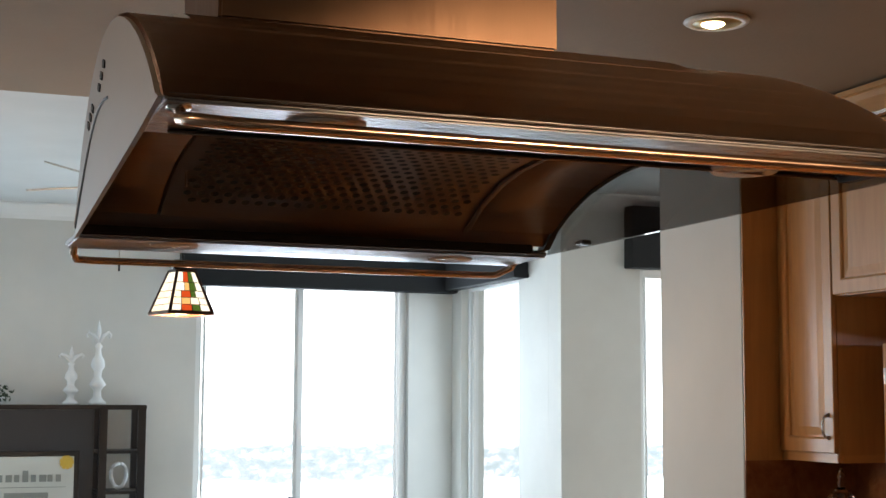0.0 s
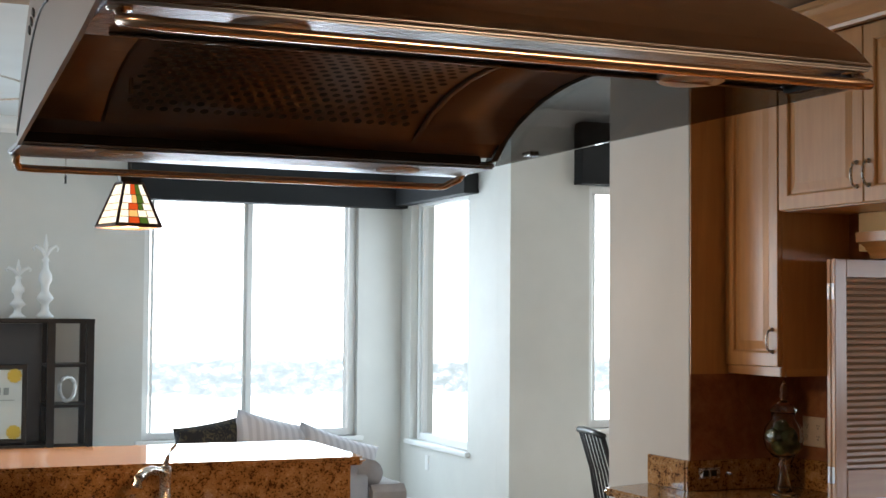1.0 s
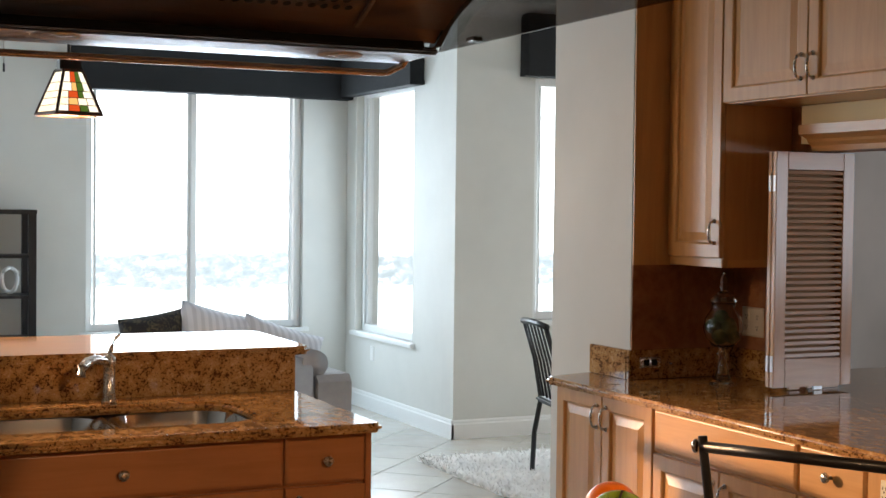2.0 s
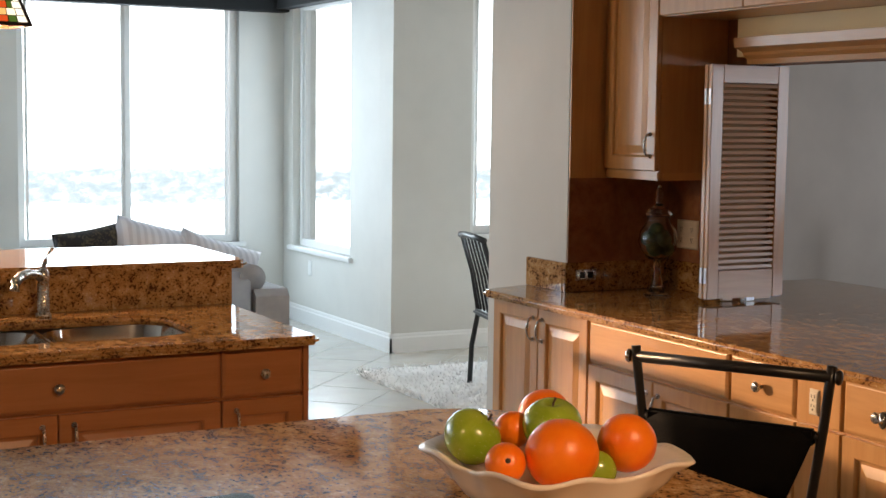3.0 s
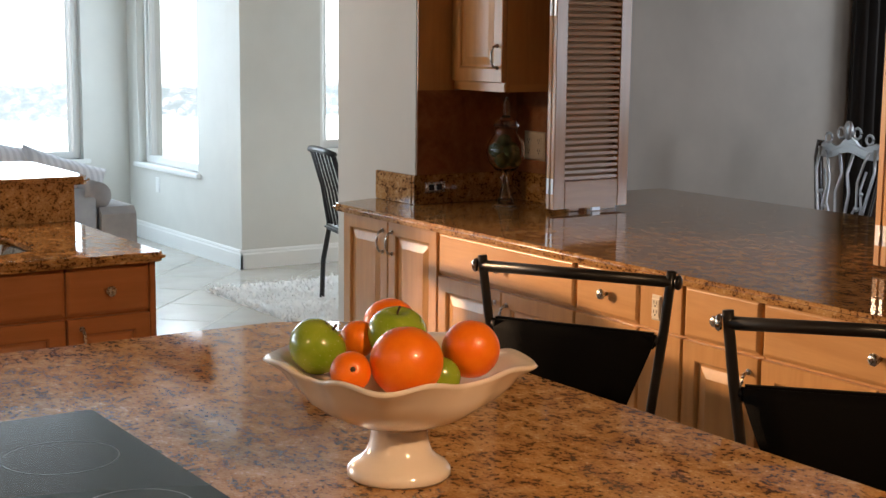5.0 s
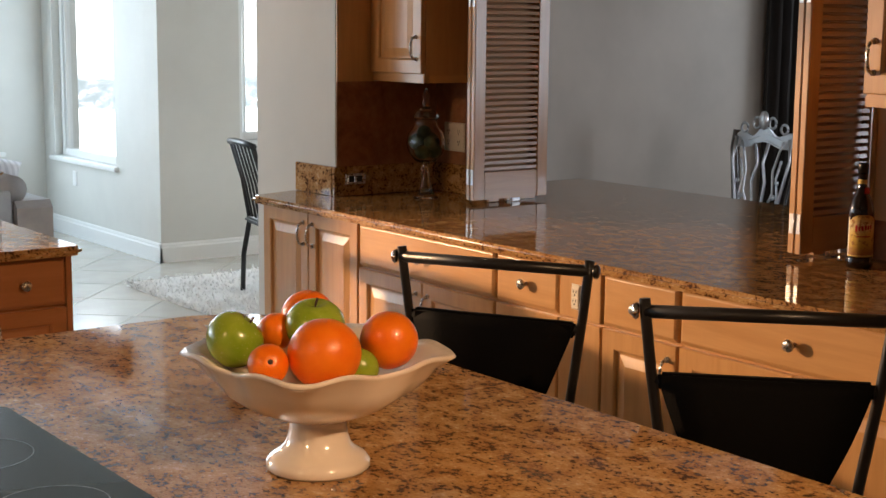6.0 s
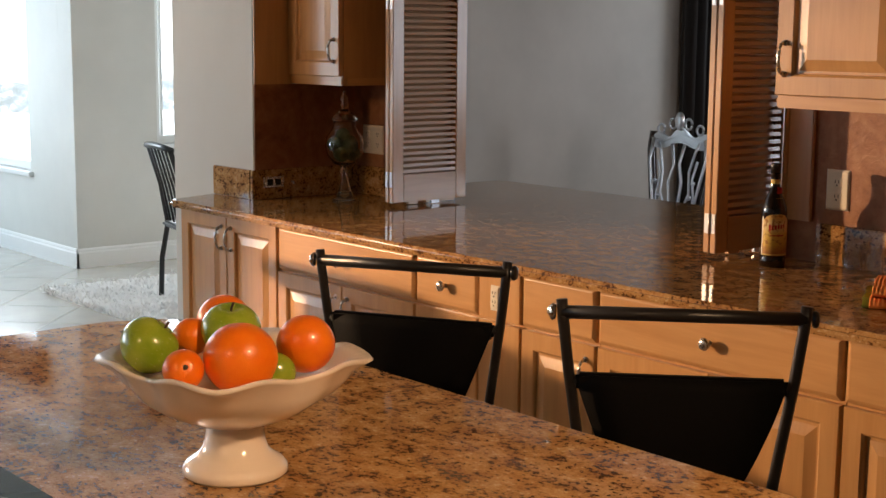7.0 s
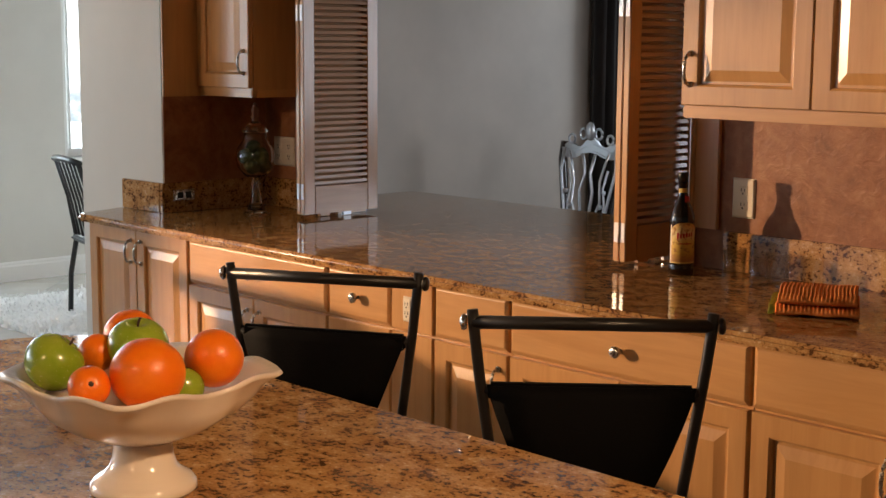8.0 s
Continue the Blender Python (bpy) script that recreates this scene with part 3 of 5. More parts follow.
structure("trim_opening_jamb", box(XW - 0.016, XB, 2.717, 2.735, ZC + .001, 1.819, 0.002), MAPLE, "maple jamb of the pass-through", "casing")
structure("trim_opening_jamb_far", box(XW - 0.001, XB, 4.464, 4.479, ZC + .001, 1.819, 0.002), MAPLE, "maple jamb of the pass-through", "casing")


def shutter(x0, x1, y0, z0, z1, label):
    """Two louvered leaves folded together, standing square to the wall; y0 is the leaf face nearer the viewer."""
    s = thing("louvered_shutter", ((x0 + x1) / 2, y0, z0), label, "shutter", "pass-through shutters")
    for k in range(2):
        ya, yb = y0 + k * 0.026, y0 + k * 0.026 + 0.023
        leaf = part("leaf", box(x0, x0 + 0.054, ya, yb, z0, z1, 0.0025), MAPLE, s)
        part("stile", box(x1 - 0.054, x1, ya, yb, z0, z1, 0.0025), MAPLE, leaf)
        part("rail", box(x0 + 0.054, x1 - 0.054, ya, yb, z0, z0 + 0.108, 0.002), MAPLE_X, leaf)
        part("rail", box(x0 + 0.054, x1 - 0.054, ya, yb, z1 - 0.066, z1, 0.002), MAPLE_X, leaf)
        zs, ze, cnt = z0 + 0.108, z1 - 0.066, 31
        for i in range(cnt):
            z = zs + (ze - zs) * (i + 0.5) / cnt
            w = 0.0145 if k else 0.0062
            b = box(x0 + 0.053, x1 - 0.053, -w, w, -0.0022, 0.0022)
            b.transform(Matrix.Translation((0, ya + (0.0145 if k else 0.007), z)) @ pose(0, 0, 0, -66 if k else 80))
            part("slat", b, LOUVER, leaf)
    for z in (z0 + 0.09, z1 - 0.12):
        h = part("hinge", box(x0 - 0.0015, x0 + 0.001, y0 + 0.004, y0 + 0.045, z - .03, z + .03, 0.0005), HINGE, s, "small steel butterfly hinge")
        part("pin", tube([(x0 - .003, y0 + .0245, z - .031), (x0 - .003, y0 + .0245, z + .031)], 0.004), HINGE, h, "", True)
    part("pivot", box(x0 + 0.20, x0 + 0.24, y0 + .006, y0 + .018, z0 - 0.014, z0, 0.001), HINGE, s)
    part("pivot", box(x0 + 0.10, x0 + 0.15, y0 + .028, y0 + .044, z0 - 0.014, z0, 0.001), MAPLE_X, s)
    return s


shutter(3.45, 3.825, 4.412, 0.932, 1.826, "open folded maple louvered shutter standing on the worktop")
shutter(3.44, 3.80, 2.815, 0.934, 1.826, "open folded maple louvered shutter standing beside a bottle")

# ---- cooking island ----
isl = thing("kitchen_island", (1.0, 1.9, 0), "maple kitchen island with a polished granite top", "island")
slab = [(0.05, 0.75), (1.80, 0.75), (1.785, 2.80)] + arc_pts((1.575, 2.88), 0.21, 0, 90, 8)[0:] + [(0.05, 3.09)]
part("granite_top", prism(slab, 0.878, ZC, 0.014, 4), GRANITE, isl, "polished golden brown granite top with rounded edge")
part("body", box(0.12, 1.40, 0.85, 2.98, 0.10, 0.877, 0.003), MAPLE, isl)
part("plinth", box(0.18, 1.34, 0.92, 2.92, 0.0, 0.10), MAPLE_X, isl)
ct = thing("cooktop", (0.665, 2.15, ZC), "black glass electric cooktop set on the granite island", "cooktop")
plate = [(0.40, 1.77), (0.93, 1.77)] + arc_pts((0.915, 2.515), 0.015, 0, 90, 4) + [(0.40, 2.53)]
part("plate", prism(plate, ZC + .0005, ZC + 0.006, 0.002, 2), COOKGLASS, ct)
for cx, cy, r in ((0.785, 2.27, 0.092), (0.55, 2.33, 0.08), (0.80, 1.98, 0.08), (0.55, 2.0, 0.10)):
    for rr in (r,):
        b = bmesh.new()
        for i in range(48):
            a, c = 2 * math.pi * i / 48, 2 * math.pi * (i + 1) / 48
            if 20 <= i <= 23:
                continue
            b.faces.new([b.verts.new((cx + q * math.cos(w), cy + q * math.sin(w), ZC + 0.0064)) for w, q in ((a, rr), (c, rr), (c, rr - .0022), (a, rr - .0022))])
        part("ring_marking", b, MARK, ct)


# ---- fruit bowl and fruit ----
BX, BY = 1.205, 1.926
bowl = thing("pedestal_bowl", (BX, BY, ZC), "cream glazed ceramic pedestal bowl with a ruffled square rim", "bowl")


def ruffle(a, r, z):
    if r < 0.11 or z < 0.105:
        return 0, 0
    k = min(1.0, (r - 0.11) / 0.085)
    corner = math.cos(4 * (a - ROT))
    return 0.029 * k * corner * k + 0.004 * k * math.cos(12 * (a - ROT)), 0.005 * k * max(corner, -0.6) + 0.006 * k * math.cos(8 * (a - ROT) + 3.14)


ROT = radians(51.7)
foot = [(0.004, 0.0), (0.077, 0.0), (0.081, 0.005), (0.080, 0.014), (0.073, 0.022), (0.060, 0.030), (0.051, 0.040), (0.0465, 0.054), (0.0440, 0.068), (0.0445, 0.080), (0.030, 0.088), (0.004, 0.088)]
part("foot", lathe(foot, (BX, BY, ZC + .0005), 48), CERAMIC, bowl, "", True)
dish = [(0.004, 0.084), (0.05, 0.082), (0.075, 0.088), (0.11, 0.104), (0.145, 0.128), (0.160, 0.148), (0.168, 0.163), (0.182, 0.175), (0.186, 0.179), (0.183, 0.184), (0.164, 0.177), (0.152, 0.168), (0.136, 0.160), (0.105, 0.152), (0.07, 0.147), (0.004, 0.145)]
part("dish", lathe(dish, (BX, BY, ZC + .0005), 96, wave=ruffle), CERAMIC, bowl, "", True)

m, n, l, b_ = material("orange_peel", (0.85, 0.2, 0.01), 0.33, coat=0.2)
v = coords(n, l)
cell = n.new("ShaderNodeTexVoronoi")
cell.inputs["Scale"].default_value = 420
l.new(v, cell.inputs["Vector"])
bump(n, l, b_, cell.outputs["Distance"], 0.25, 0.001)
l.new(ramp(n, l, tex_noise(n, l, v, 22.0, 3.0), (0.3, (0.88, 0.155, 0.003)), (0.7, (0.96, 0.24, 0.010))), b_.inputs["Base Color"])
b_.inputs["Subsurface Weight"].default_value = 0.05
ORANGE = m
m, n, l, b_ = material("apple_skin", (0.30, 0.42, 0.03), 0.25, coat=0.4)
v = coords(n, l)
l.new(mix(n, l, ramp(n, l, tex_noise(n, l, v, 260.0, 2.0), (0.66, (0, 0, 0)), (0.74, (1, 1, 1))), ramp(n, l, tex_noise(n, l, v, 14.0, 4.0), (0.3, (0.20, 0.33, 0.015)), (0.7, (0.38, 0.48, 0.05))), (0.5, 0.55, 0.2)), b_.inputs["Base Color"])
APPLE = m
STEM = make_paint("stem_brown", (0.06, 0.035, 0.015), 0.7)
LEAFGREEN = make_paint("stem_green", (0.10, 0.13, 0.03), 0.7)


def orange(x, y, z, r, tip=(0, 0, 1), label="ripe orange resting in the pedestal bowl"):
    o = thing("orange", (x, y, z - r), label, "orange", "fruit in the bowl")
    turn = Matrix.Translation((x, y, z)) @ Vector(tip).to_track_quat("Z", "Y").to_matrix().to_4x4()
    b = bmesh.new()
    bmesh.ops.create_uvsphere(b, u_segments=36, v_segments=22, radius=r)
    for w in b.verts:
        d = math.hypot(w.co.x, w.co.y) / r
        w.co.z *= 0.96 - (0.06 * math.exp(-(d / 0.16) ** 2) if w.co.z > 0 else 0)
        w.co *= 1 + 0.012 * noise.noise(w.co * 30)
    b.transform(turn)
    part("peel", b, ORANGE, o, "", True)
    b = lathe([(0.001, -0.002), (0.0042, 0.0), (0.0038, 0.0022), (0.001, 0.003)], (0, 0, r * 0.90), 8)
    b.transform(turn)
    part("stem_button", b, STEM, o)
    return o


def apple(x, y, z, r, tip=(0, 0, 1), label="green apple resting in the pedestal bowl"):
    o = thing("apple", (x, y, z - r), label, "apple", "fruit in the bowl")
    turn = Matrix.Translation((x, y, z)) @ Vector(tip).to_track_quat("Z", "Y").to_matrix().to_4x4()
    prof = []
    for i in range(25):
        a = -math.pi / 2 + math.pi * i / 24
        q = math.cos(a) * (1 + 0.07 * math.sin(a))
        h = math.sin(a) * 0.93
        h -= (0.20 if a > 0 else -0.12) * math.exp(-(q / 0.27) ** 2)
        prof.append((max(q * r, 0.0006), h * r))
    b = lathe(prof, seg=36, wave=lambda a, rr, zz: (0.02 * rr * math.cos(5 * a) * (1 if zz < 0 else 0.4), 0))
    b.transform(turn)
    part("skin", b, APPLE, o, "", True)
    b = tube([(0, 0, r * 0.70), (0.001, 0, r * 0.86), (0.004, 0.001, r * 1.02)], 0.0016, 7, r2=0.0022)
    b.transform(turn)
    part("stem", b, STEM, o)
    return o



# ---- bar stools ----
def bar_stool(bx, by, ang, label):
    """Round top bar between two uprights that close in downwards, with a leather sling. Local x runs along the bar, y to the seat."""
    s = thing("bar_stool", (bx, by, 0), label, "stool", "stools at the island")
    M = Matrix.Translation((bx, by, 0)) @ pose(0, 0, 0, 0, 0, ang)
    P = lambda x, y, z: M @ Vector((x, y, z))
    HW = 0.236
    part("top_bar", tube([P(-HW, 0, 1.047), P(HW, 0, 1.047)], 0.0135, 14), BLACK, s, "", True)
    for sx in (-1, 1):
        b = tube([P(sx * HW, 0, 1.072), P(sx * (HW - .004), .0, 1.03), P(sx * (HW - 0.016), 0.004, 0.93), P(sx * (HW - 0.044), 0.014, 0.74), P(sx * (HW - 0.062), 0.03, 0.60)], 0.0115, 10)
        part("upright", b, BLACK, s, "", True)
        b = tube([P(sx * (HW - 0.062), 0.03, 0.60), P(sx * (HW - 0.04), -0.01, 0.0)], 0.012, 10)
        part("leg", b, BLACK, s, "", True)
        b = tube([P(sx * (HW - 0.062), 0.34, 0.60), P(sx * (HW - 0.04), 0.38, 0.0)], 0.012, 10)
        part("leg", b, BLACK, s, "", True)
        part("seat_rail", tube([P(sx * (HW - 0.062), 0.03, 0.60), P(sx * (HW - 0.062), 0.34, 0.60)], 0.011, 10), BLACK, s, "", True)
        part("foot_rail", tube([P(sx * (HW - 0.05), 0.0, 0.22), P(sx * (HW - 0.05), 0.37, 0.22)], 0.009, 10), BLACK, s, "", True)
        b = lathe([(0.012, 0), (0.016, 0.002), (0.0175, 0.007), (0.014, 0.012), (0.005, 0.014)], seg=18)
        b.transform(M @ Matrix.Translation((sx * (HW + 0.010), 0, 1.047)) @ pose(0, 0, 0, 0, 90 * sx, 0))
        part("end_cap", b, CHROME if sx < 0 else BLACK, s, "polished steel end cap" if sx < 0 else "", True)
    part("cross_bar", tube([P(-HW + 0.024, 0.005, 0.908), P(HW - 0.024, 0.005, 0.908)], 0.010, 10), BLACK, s, "", True)
    part("front_rail", tube([P(-HW + 0.075, 0.34, 0.60), P(HW - 0.062, 0.34, 0.60)], 0.011, 10), BLACK, s, "", True)
    b = bmesh.new()
    rows = []
    for i in range(21):
        k = i / 20
        if k < 0.62:
            q = k / 0.62
            z, y = 0.922 - 0.314 * q, 0.0 + 0.035 * q * q - 0.02 * math.sin(math.pi * q)
            w = (HW - 0.030) - 0.130 * q ** 1.15
        else:
            q = (k - 0.62) / 0.38
            z, y = 0.608 - 0.025 * math.sin(math.pi * q), 0.035 + 0.31 * q
            w = 0.095 + 0.07 * q
        rows.append([b.verts.new(P(w * u, y - 0.012 * (1 - u * u), z)) for u in (-1, -0.6, -0.2, 0.2, 0.6, 1)])
    for p, q in zip(rows, rows[1:]):
        for i in range(5):
            b.faces.new((p[i], p[i + 1], q[i + 1], q[i]))
    thicken(b, 0.006)
    part("sling", b, LEATHER, s, "black leather sling back and seat", True)
    part("hem", hem(M, HW), LEATHER, s)
    return s


def hem(M, HW):
    b = box(-HW + .032, HW - .032, -0.010, 0.014, 0.888, 0.926, 0.006)
    b.transform(M)
    return b


A1 = math.degrees(math.atan2(2.436 - 2.885, 2.268 - 2.012))
A2 = math.degrees(math.atan2(1.697 - 2.065, 2.365 - 2.021))
bar_stool((2.012 + 2.268) / 2, (2.885 + 2.436) / 2, A1, "black metal bar stool with a leather sling, angled at the island")
bar_stool((2.021 + 2.365) / 2, (2.065 + 1.697) / 2, A2, "black metal bar stool with a leather sling, turned at the island")


# ---- sink peninsula with raised bar ----
pen = thing("sink_peninsula", (0.3, 4.8, 0), "maple sink peninsula in a darker, redder tone, with granite top and raised bar", "island")
YS = 4.318
part("body", box(-1.6, 1.757, YS + 0.021, 5.13, 0.10, 0.69, 0.001), MAPLE_REDDER_X, pen)
part("face_frame", box(-1.6, 1.757, YS + 0.021, YS + 0.05, 0.691, 0.883, 0.001), MAPLE_REDDER_X, pen)
part("toe_kick", box(-1.6, 1.74, YS + 0.07, YS + 0.09, 0.0, 0.10), MAPLE_REDDER_X, pen)
part("end_panel", box(1.758, 1.778, YS, 5.25, 0.0, 0.883, 0.002), MAPLE_REDDER_X, pen)
for x0, x1, kx in ((1.488, 1.757, True), (0.475, 1.482, True), (-0.55, 0.469, True)):
    d = slab_drawer(face_map("-y", (x0, YS, 0.724)), x1 - x0, 0.15, pen, MAPLE_REDDER_X)
    for kk in [0.5]:
        knob(face_map("-y", (x0 + (x1 - x0) * kk, YS, 0.797)), d)
    nd = 1 if x1 - x0 < 0.5 else 2
    w = (x1 - x0 - (nd - 1) * 0.004) / nd
    for i in range(nd):
        d = raised_door(face_map("-y", (x0 + i * (w + .004), YS, 0.115)), w, 0.60, pen, MAPLE_REDDER_X)
        pull(face_map("-y", (x0 + i * (w + .004) + (0.045 if i == nd - 1 else w - .045), YS, 0.64)), d)
# granite top with a cut-out for the sink
SX0, SX1, SY0, SY1 = 0.55, 1.47, 4.45, 4.93
b = bmesh.new()
outer = [(-1.62, 4.255), (1.775, 4.255), (1.795, 4.275), (1.795, 5.10), (1.78, 5.13), (-1.62, 5.13)]
r = 0.16
hole = arc_pts((SX1 - r, SY0 + r), r, -90, 0, 6) + arc_pts((SX1 - r, SY1 - r), r, 0, 90, 6) + arc_pts((SX0 + r, SY1 - r), r, 90, 180, 6) + arc_pts((SX0 + r, SY0 + r), r, 180, 270, 6)
rim = [b.verts.new((x, y, ZC)) for x, y in outer]
hol = [b.verts.new((x, y, ZC)) for x, y in hole]
es = [b.edges.new((c[i], c[(i + 1) % len(c)])) for c in (rim, hol) for i in range(len(c))]
bmesh.ops.triangle_fill(b, use_beauty=True, use_dissolve=False, edges=es)
inside = [f for f in b.faces if all(w in set(hol) for w in f.verts) and SX0 < f.calc_center_median().x < SX1]
bmesh.ops.delete(b, geom=inside, context="FACES_ONLY")
ex = bmesh.ops.extrude_face_region(b, geom=b.faces[:])
bmesh.ops.translate(b, verts=[w for w in ex["geom"] if isinstance(w, bmesh.types.BMVert)], vec=(0, 0, -0.031))
bmesh.ops.bevel(b, geom=[q for q in b.edges if not q.is_boundary and len(q.link_faces) == 2 and q.calc_face_angle(0) > 1.2 and abs(q.verts[0].co.z - q.verts[1].co.z) < 1e-4], offset=0.011, segments=3, affect="EDGES", clamp_overlap=True)
part("granite_top", b, GRANITE, pen)
part("granite_upstand", box(-1.6, 1.80, 5.131, 5.151, ZC - .02, 1.046, 0.001), GRANITE, pen)
part("bar_wall", box(-1.6, 1.80, 5.152, 5.62, 0.0, 1.046, 0.002), WALL, pen)
bar = [(-1.62, 5.10), (1.835, 5.10), (1.86, 5.135), (1.86, 5.75), (1.82, 5.82), (-1.62, 5.82)]
part("bar_top", prism(bar, 1.047, 1.078, 0.012, 4), GRANITE, pen)
sink = thing("kitchen_sink", (1.0, 4.69, 0.7), "stainless steel double-bowl undermount sink", "sink")
for x0, x1 in ((SX0 - .006, 1.02), (1.04, SX1 + .006)):
    b = bmesh.new()
    for k, (ins, z) in enumerate(((0.0, 0.882), (0.012, 0.80), (0.02, 0.73), (0.05, 0.715))):
        rr = 0.12 - ins * 0.3
        lp = arc_pts((x1 - ins - rr, SY0 + ins + rr), rr, -90, 0, 5) + arc_pts((x1 - ins - rr, SY1 - ins - rr), rr, 0, 90, 5) + arc_pts((x0 + ins + rr, SY1 - ins - rr), rr, 90, 180, 5) + arc_pts((x0 + ins + rr, SY0 + ins + rr), rr, 180, 270, 5)
        ring = [b.verts.new((x, y, z)) for x, y in lp]
        if k:
            for i in range(len(ring)):
                b.faces.new((prev[i], prev[(i + 1) % len(ring)], ring[(i + 1) % len(ring)], ring[i]))
        prev = ring
    b.faces.new(prev)
    part("bowl", b, CHROME, sink, "", True)
part("divider", box(1.019, 1.041, SY0 + .02, SY1 - .02, 0.80, 0.885, 0.006), CHROME, sink)
fa = thing("kitchen_faucet", (1.085, 5.02, ZC), "brushed nickel single-lever kitchen faucet", "faucet")
part("base", lathe([(0.027, 0), (0.027, 0.008), (0.021, 0.014), (0.019, 0.12), (0.022, 0.14), (0.020, 0.158), (0.008, 0.168)], (1.085, 5.02, ZC + .0005), 24), NICKEL, fa, "", True)
part("spout", tube([(1.085, 5.02, 1.045), (1.06, 4.99, 1.063), (1.02, 4.94, 1.075), (0.985, 4.89, 1.072), (0.965, 4.865, 1.058), (0.958, 4.856, 1.03)], 0.014, 12, r2=0.018), NICKEL, fa, "", True)
part("lever", tube([(1.085, 5.02, 1.08), (1.093, 5.015, 1.11), (1.10, 5.01, 1.135), (1.118, 5.0, 1.152)], 0.009, 10, r2=0.006), NICKEL, fa, "", True)
apple(1.097, 1.991, 1.117, 0.0453, tip=(0.6, -0.3, 0.75))
orange(1.088, 1.873, 1.104, 0.0302, tip=(-0.35, -0.85, 0.35))
orange(1.169, 1.849, 1.114, 0.0548, tip=(0.2, 0.3, 0.9), label="large ripe orange resting in the pedestal bowl")
orange(1.287, 1.853, 1.119, 0.0447, tip=(0.5, 0.6, 0.4))
apple(1.223, 1.963, 1.129, 0.0465, tip=(-0.1, -0.2, 0.95), label="green apple with a short stem on top of the fruit")
orange(1.259, 2.044, 1.127, 0.0438, tip=(0, 0.5, 0.8))
orange(1.182, 2.012, 1.117, 0.0300, tip=(0.3, 0.5, 0.8), label="small ripe orange resting in the pedestal bowl")
apple(1.224, 1.846, 1.084, 0.0337, tip=(0.4, 0.4, 0.8))


# ---- range hood over the island ----
hood = thing("range_hood", (0.64, 1.75, 1.85), "brushed stainless steel island range hood with a curved canopy", "range hood")
HX0, HX1, HY0, HY1, HZ = 0.243, 1.02, 1.285, 2.20, 1.85
HC, HF = 2.052, 1.866         # crest and front flange


def vault(y0, y1, z0, zc, k=20):
    """An arched profile from (y0, z0) over the crest zc, a little towards y1, down to (y1, z0)."""
    out = []
    for i in range(k + 1):
        u = 2 * i / k - 1
        s = u - 0.15 * (1 - u * u)
        out.append(((y0 + y1) / 2 + u * (y1 - y0) / 2, z0 + (zc - z0) * (1 - abs(s) ** 2.0) ** 0.80))
    return out


def shell(name, x0, x1, arc, thick, mat, label="", lean=0.0):
    b = bmesh.new()
    o0 = [b.verts.new((x0 + lean * (y - HY0), y, z)) for y, z in arc]
    o1 = [b.verts.new((x1, y, z)) for y, z in arc]
    for i in range(len(arc) - 1):
        b.faces.new((o0[i], o0[i + 1], o1[i + 1], o1[i]))
    bmesh.ops.solidify(b, geom=b.faces[:], thickness=thick)
    return part(name, b, mat, hood, label, True)


shell("canopy", HX0, HX1, vault(HY0, HY1, HF + 0.004, HC, 32), 0.004, STEEL, "curved brushed steel canopy", 0.037)
upper = vault(1.67, 2.04, 2.025, 2.092)
shell("upper_canopy", 0.345, 1.0, upper, 0.004, STEEL)
for xx in (0.345, 0.996):
    b = bmesh.new()
    b.faces.new([b.verts.new((xx, y, z)) for y, z in upper])
    thicken(b, 0.004)
    part("upper_end", b, STEEL, hood)
# end plates: steel towards the living room, smoked glass towards the cabinets
YZ = lambda x: Matrix(((0, 0, 1, x), (1, 0, 0, 0), (0, 1, 0, 0), (0, 0, 0, 1)))
arc = [p for p in vault(HY0 + .002, HY1 - .002, HZ + 0.004, HC - .003, 40)]
END_B = extrude_profile([(2.19, 1.846), (1.44, HF - .002), (HY0 + .004, HF + .004)] + arc[1:-1], YZ(HX0 - .004), 0.005)
for w in END_B.verts:
    w.co.x += 0.034 * (w.co.y - HY0) / 0.92
plate = part("end_plate", END_B, make_paint("plate_satin", (0.27, 0.265, 0.26), 0.42, 150.0, 0.03), hood, "satin steel end plate with vent slots")
for (ya, za), (yb, zb) in (((1.785, 2.012), (1.85, 1.990)), ((1.925, 1.985), (1.995, 1.970))):
    for i in range(6):
        yy, zz = ya + (yb - ya) * i / 5, za + (zb - za) * i / 5 + (0.004 if i % 2 else -0.004)
        part("vent_slot", tube([(HX0 - .003 + .037 * (yy - HY0), yy, zz), (HX0 - .006 + .037 * (yy - HY0), yy, zz)], 0.0052, 8), SLOT, plate)
part("groove", tube([(HX0 - .0045 + .037 * (0.88 - 0.43 * i / 12), 2.165 - 0.43 * i / 12, 1.858 + 0.108 * math.sin(math.pi * 0.62 * i / 12)) for i in range(13)], 0.0018, 6), SLOT, plate)
b = bmesh.new()
b.faces.new([b.verts.new((HX1 - .003, y, z)) for y, z in vault(HY0 + .005, HY1 - .005, HZ + 0.002, HC - .006)])
thicken(b, 0.005)
part("end_glass", b, SMOKED, hood, "smoked glass end panel")
part("glass_clip", box(HX1 - .012, HX1 + .004, 2.05, 2.075, 1.855, 1.862, 0.001), CHROME, hood)
# black band following the far curve, drawn for the shaded gap behind the liner
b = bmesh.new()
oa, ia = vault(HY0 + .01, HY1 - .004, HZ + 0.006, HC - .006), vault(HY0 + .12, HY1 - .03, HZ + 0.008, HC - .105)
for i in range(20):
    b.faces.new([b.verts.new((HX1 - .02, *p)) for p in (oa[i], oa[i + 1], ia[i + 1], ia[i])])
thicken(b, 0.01)
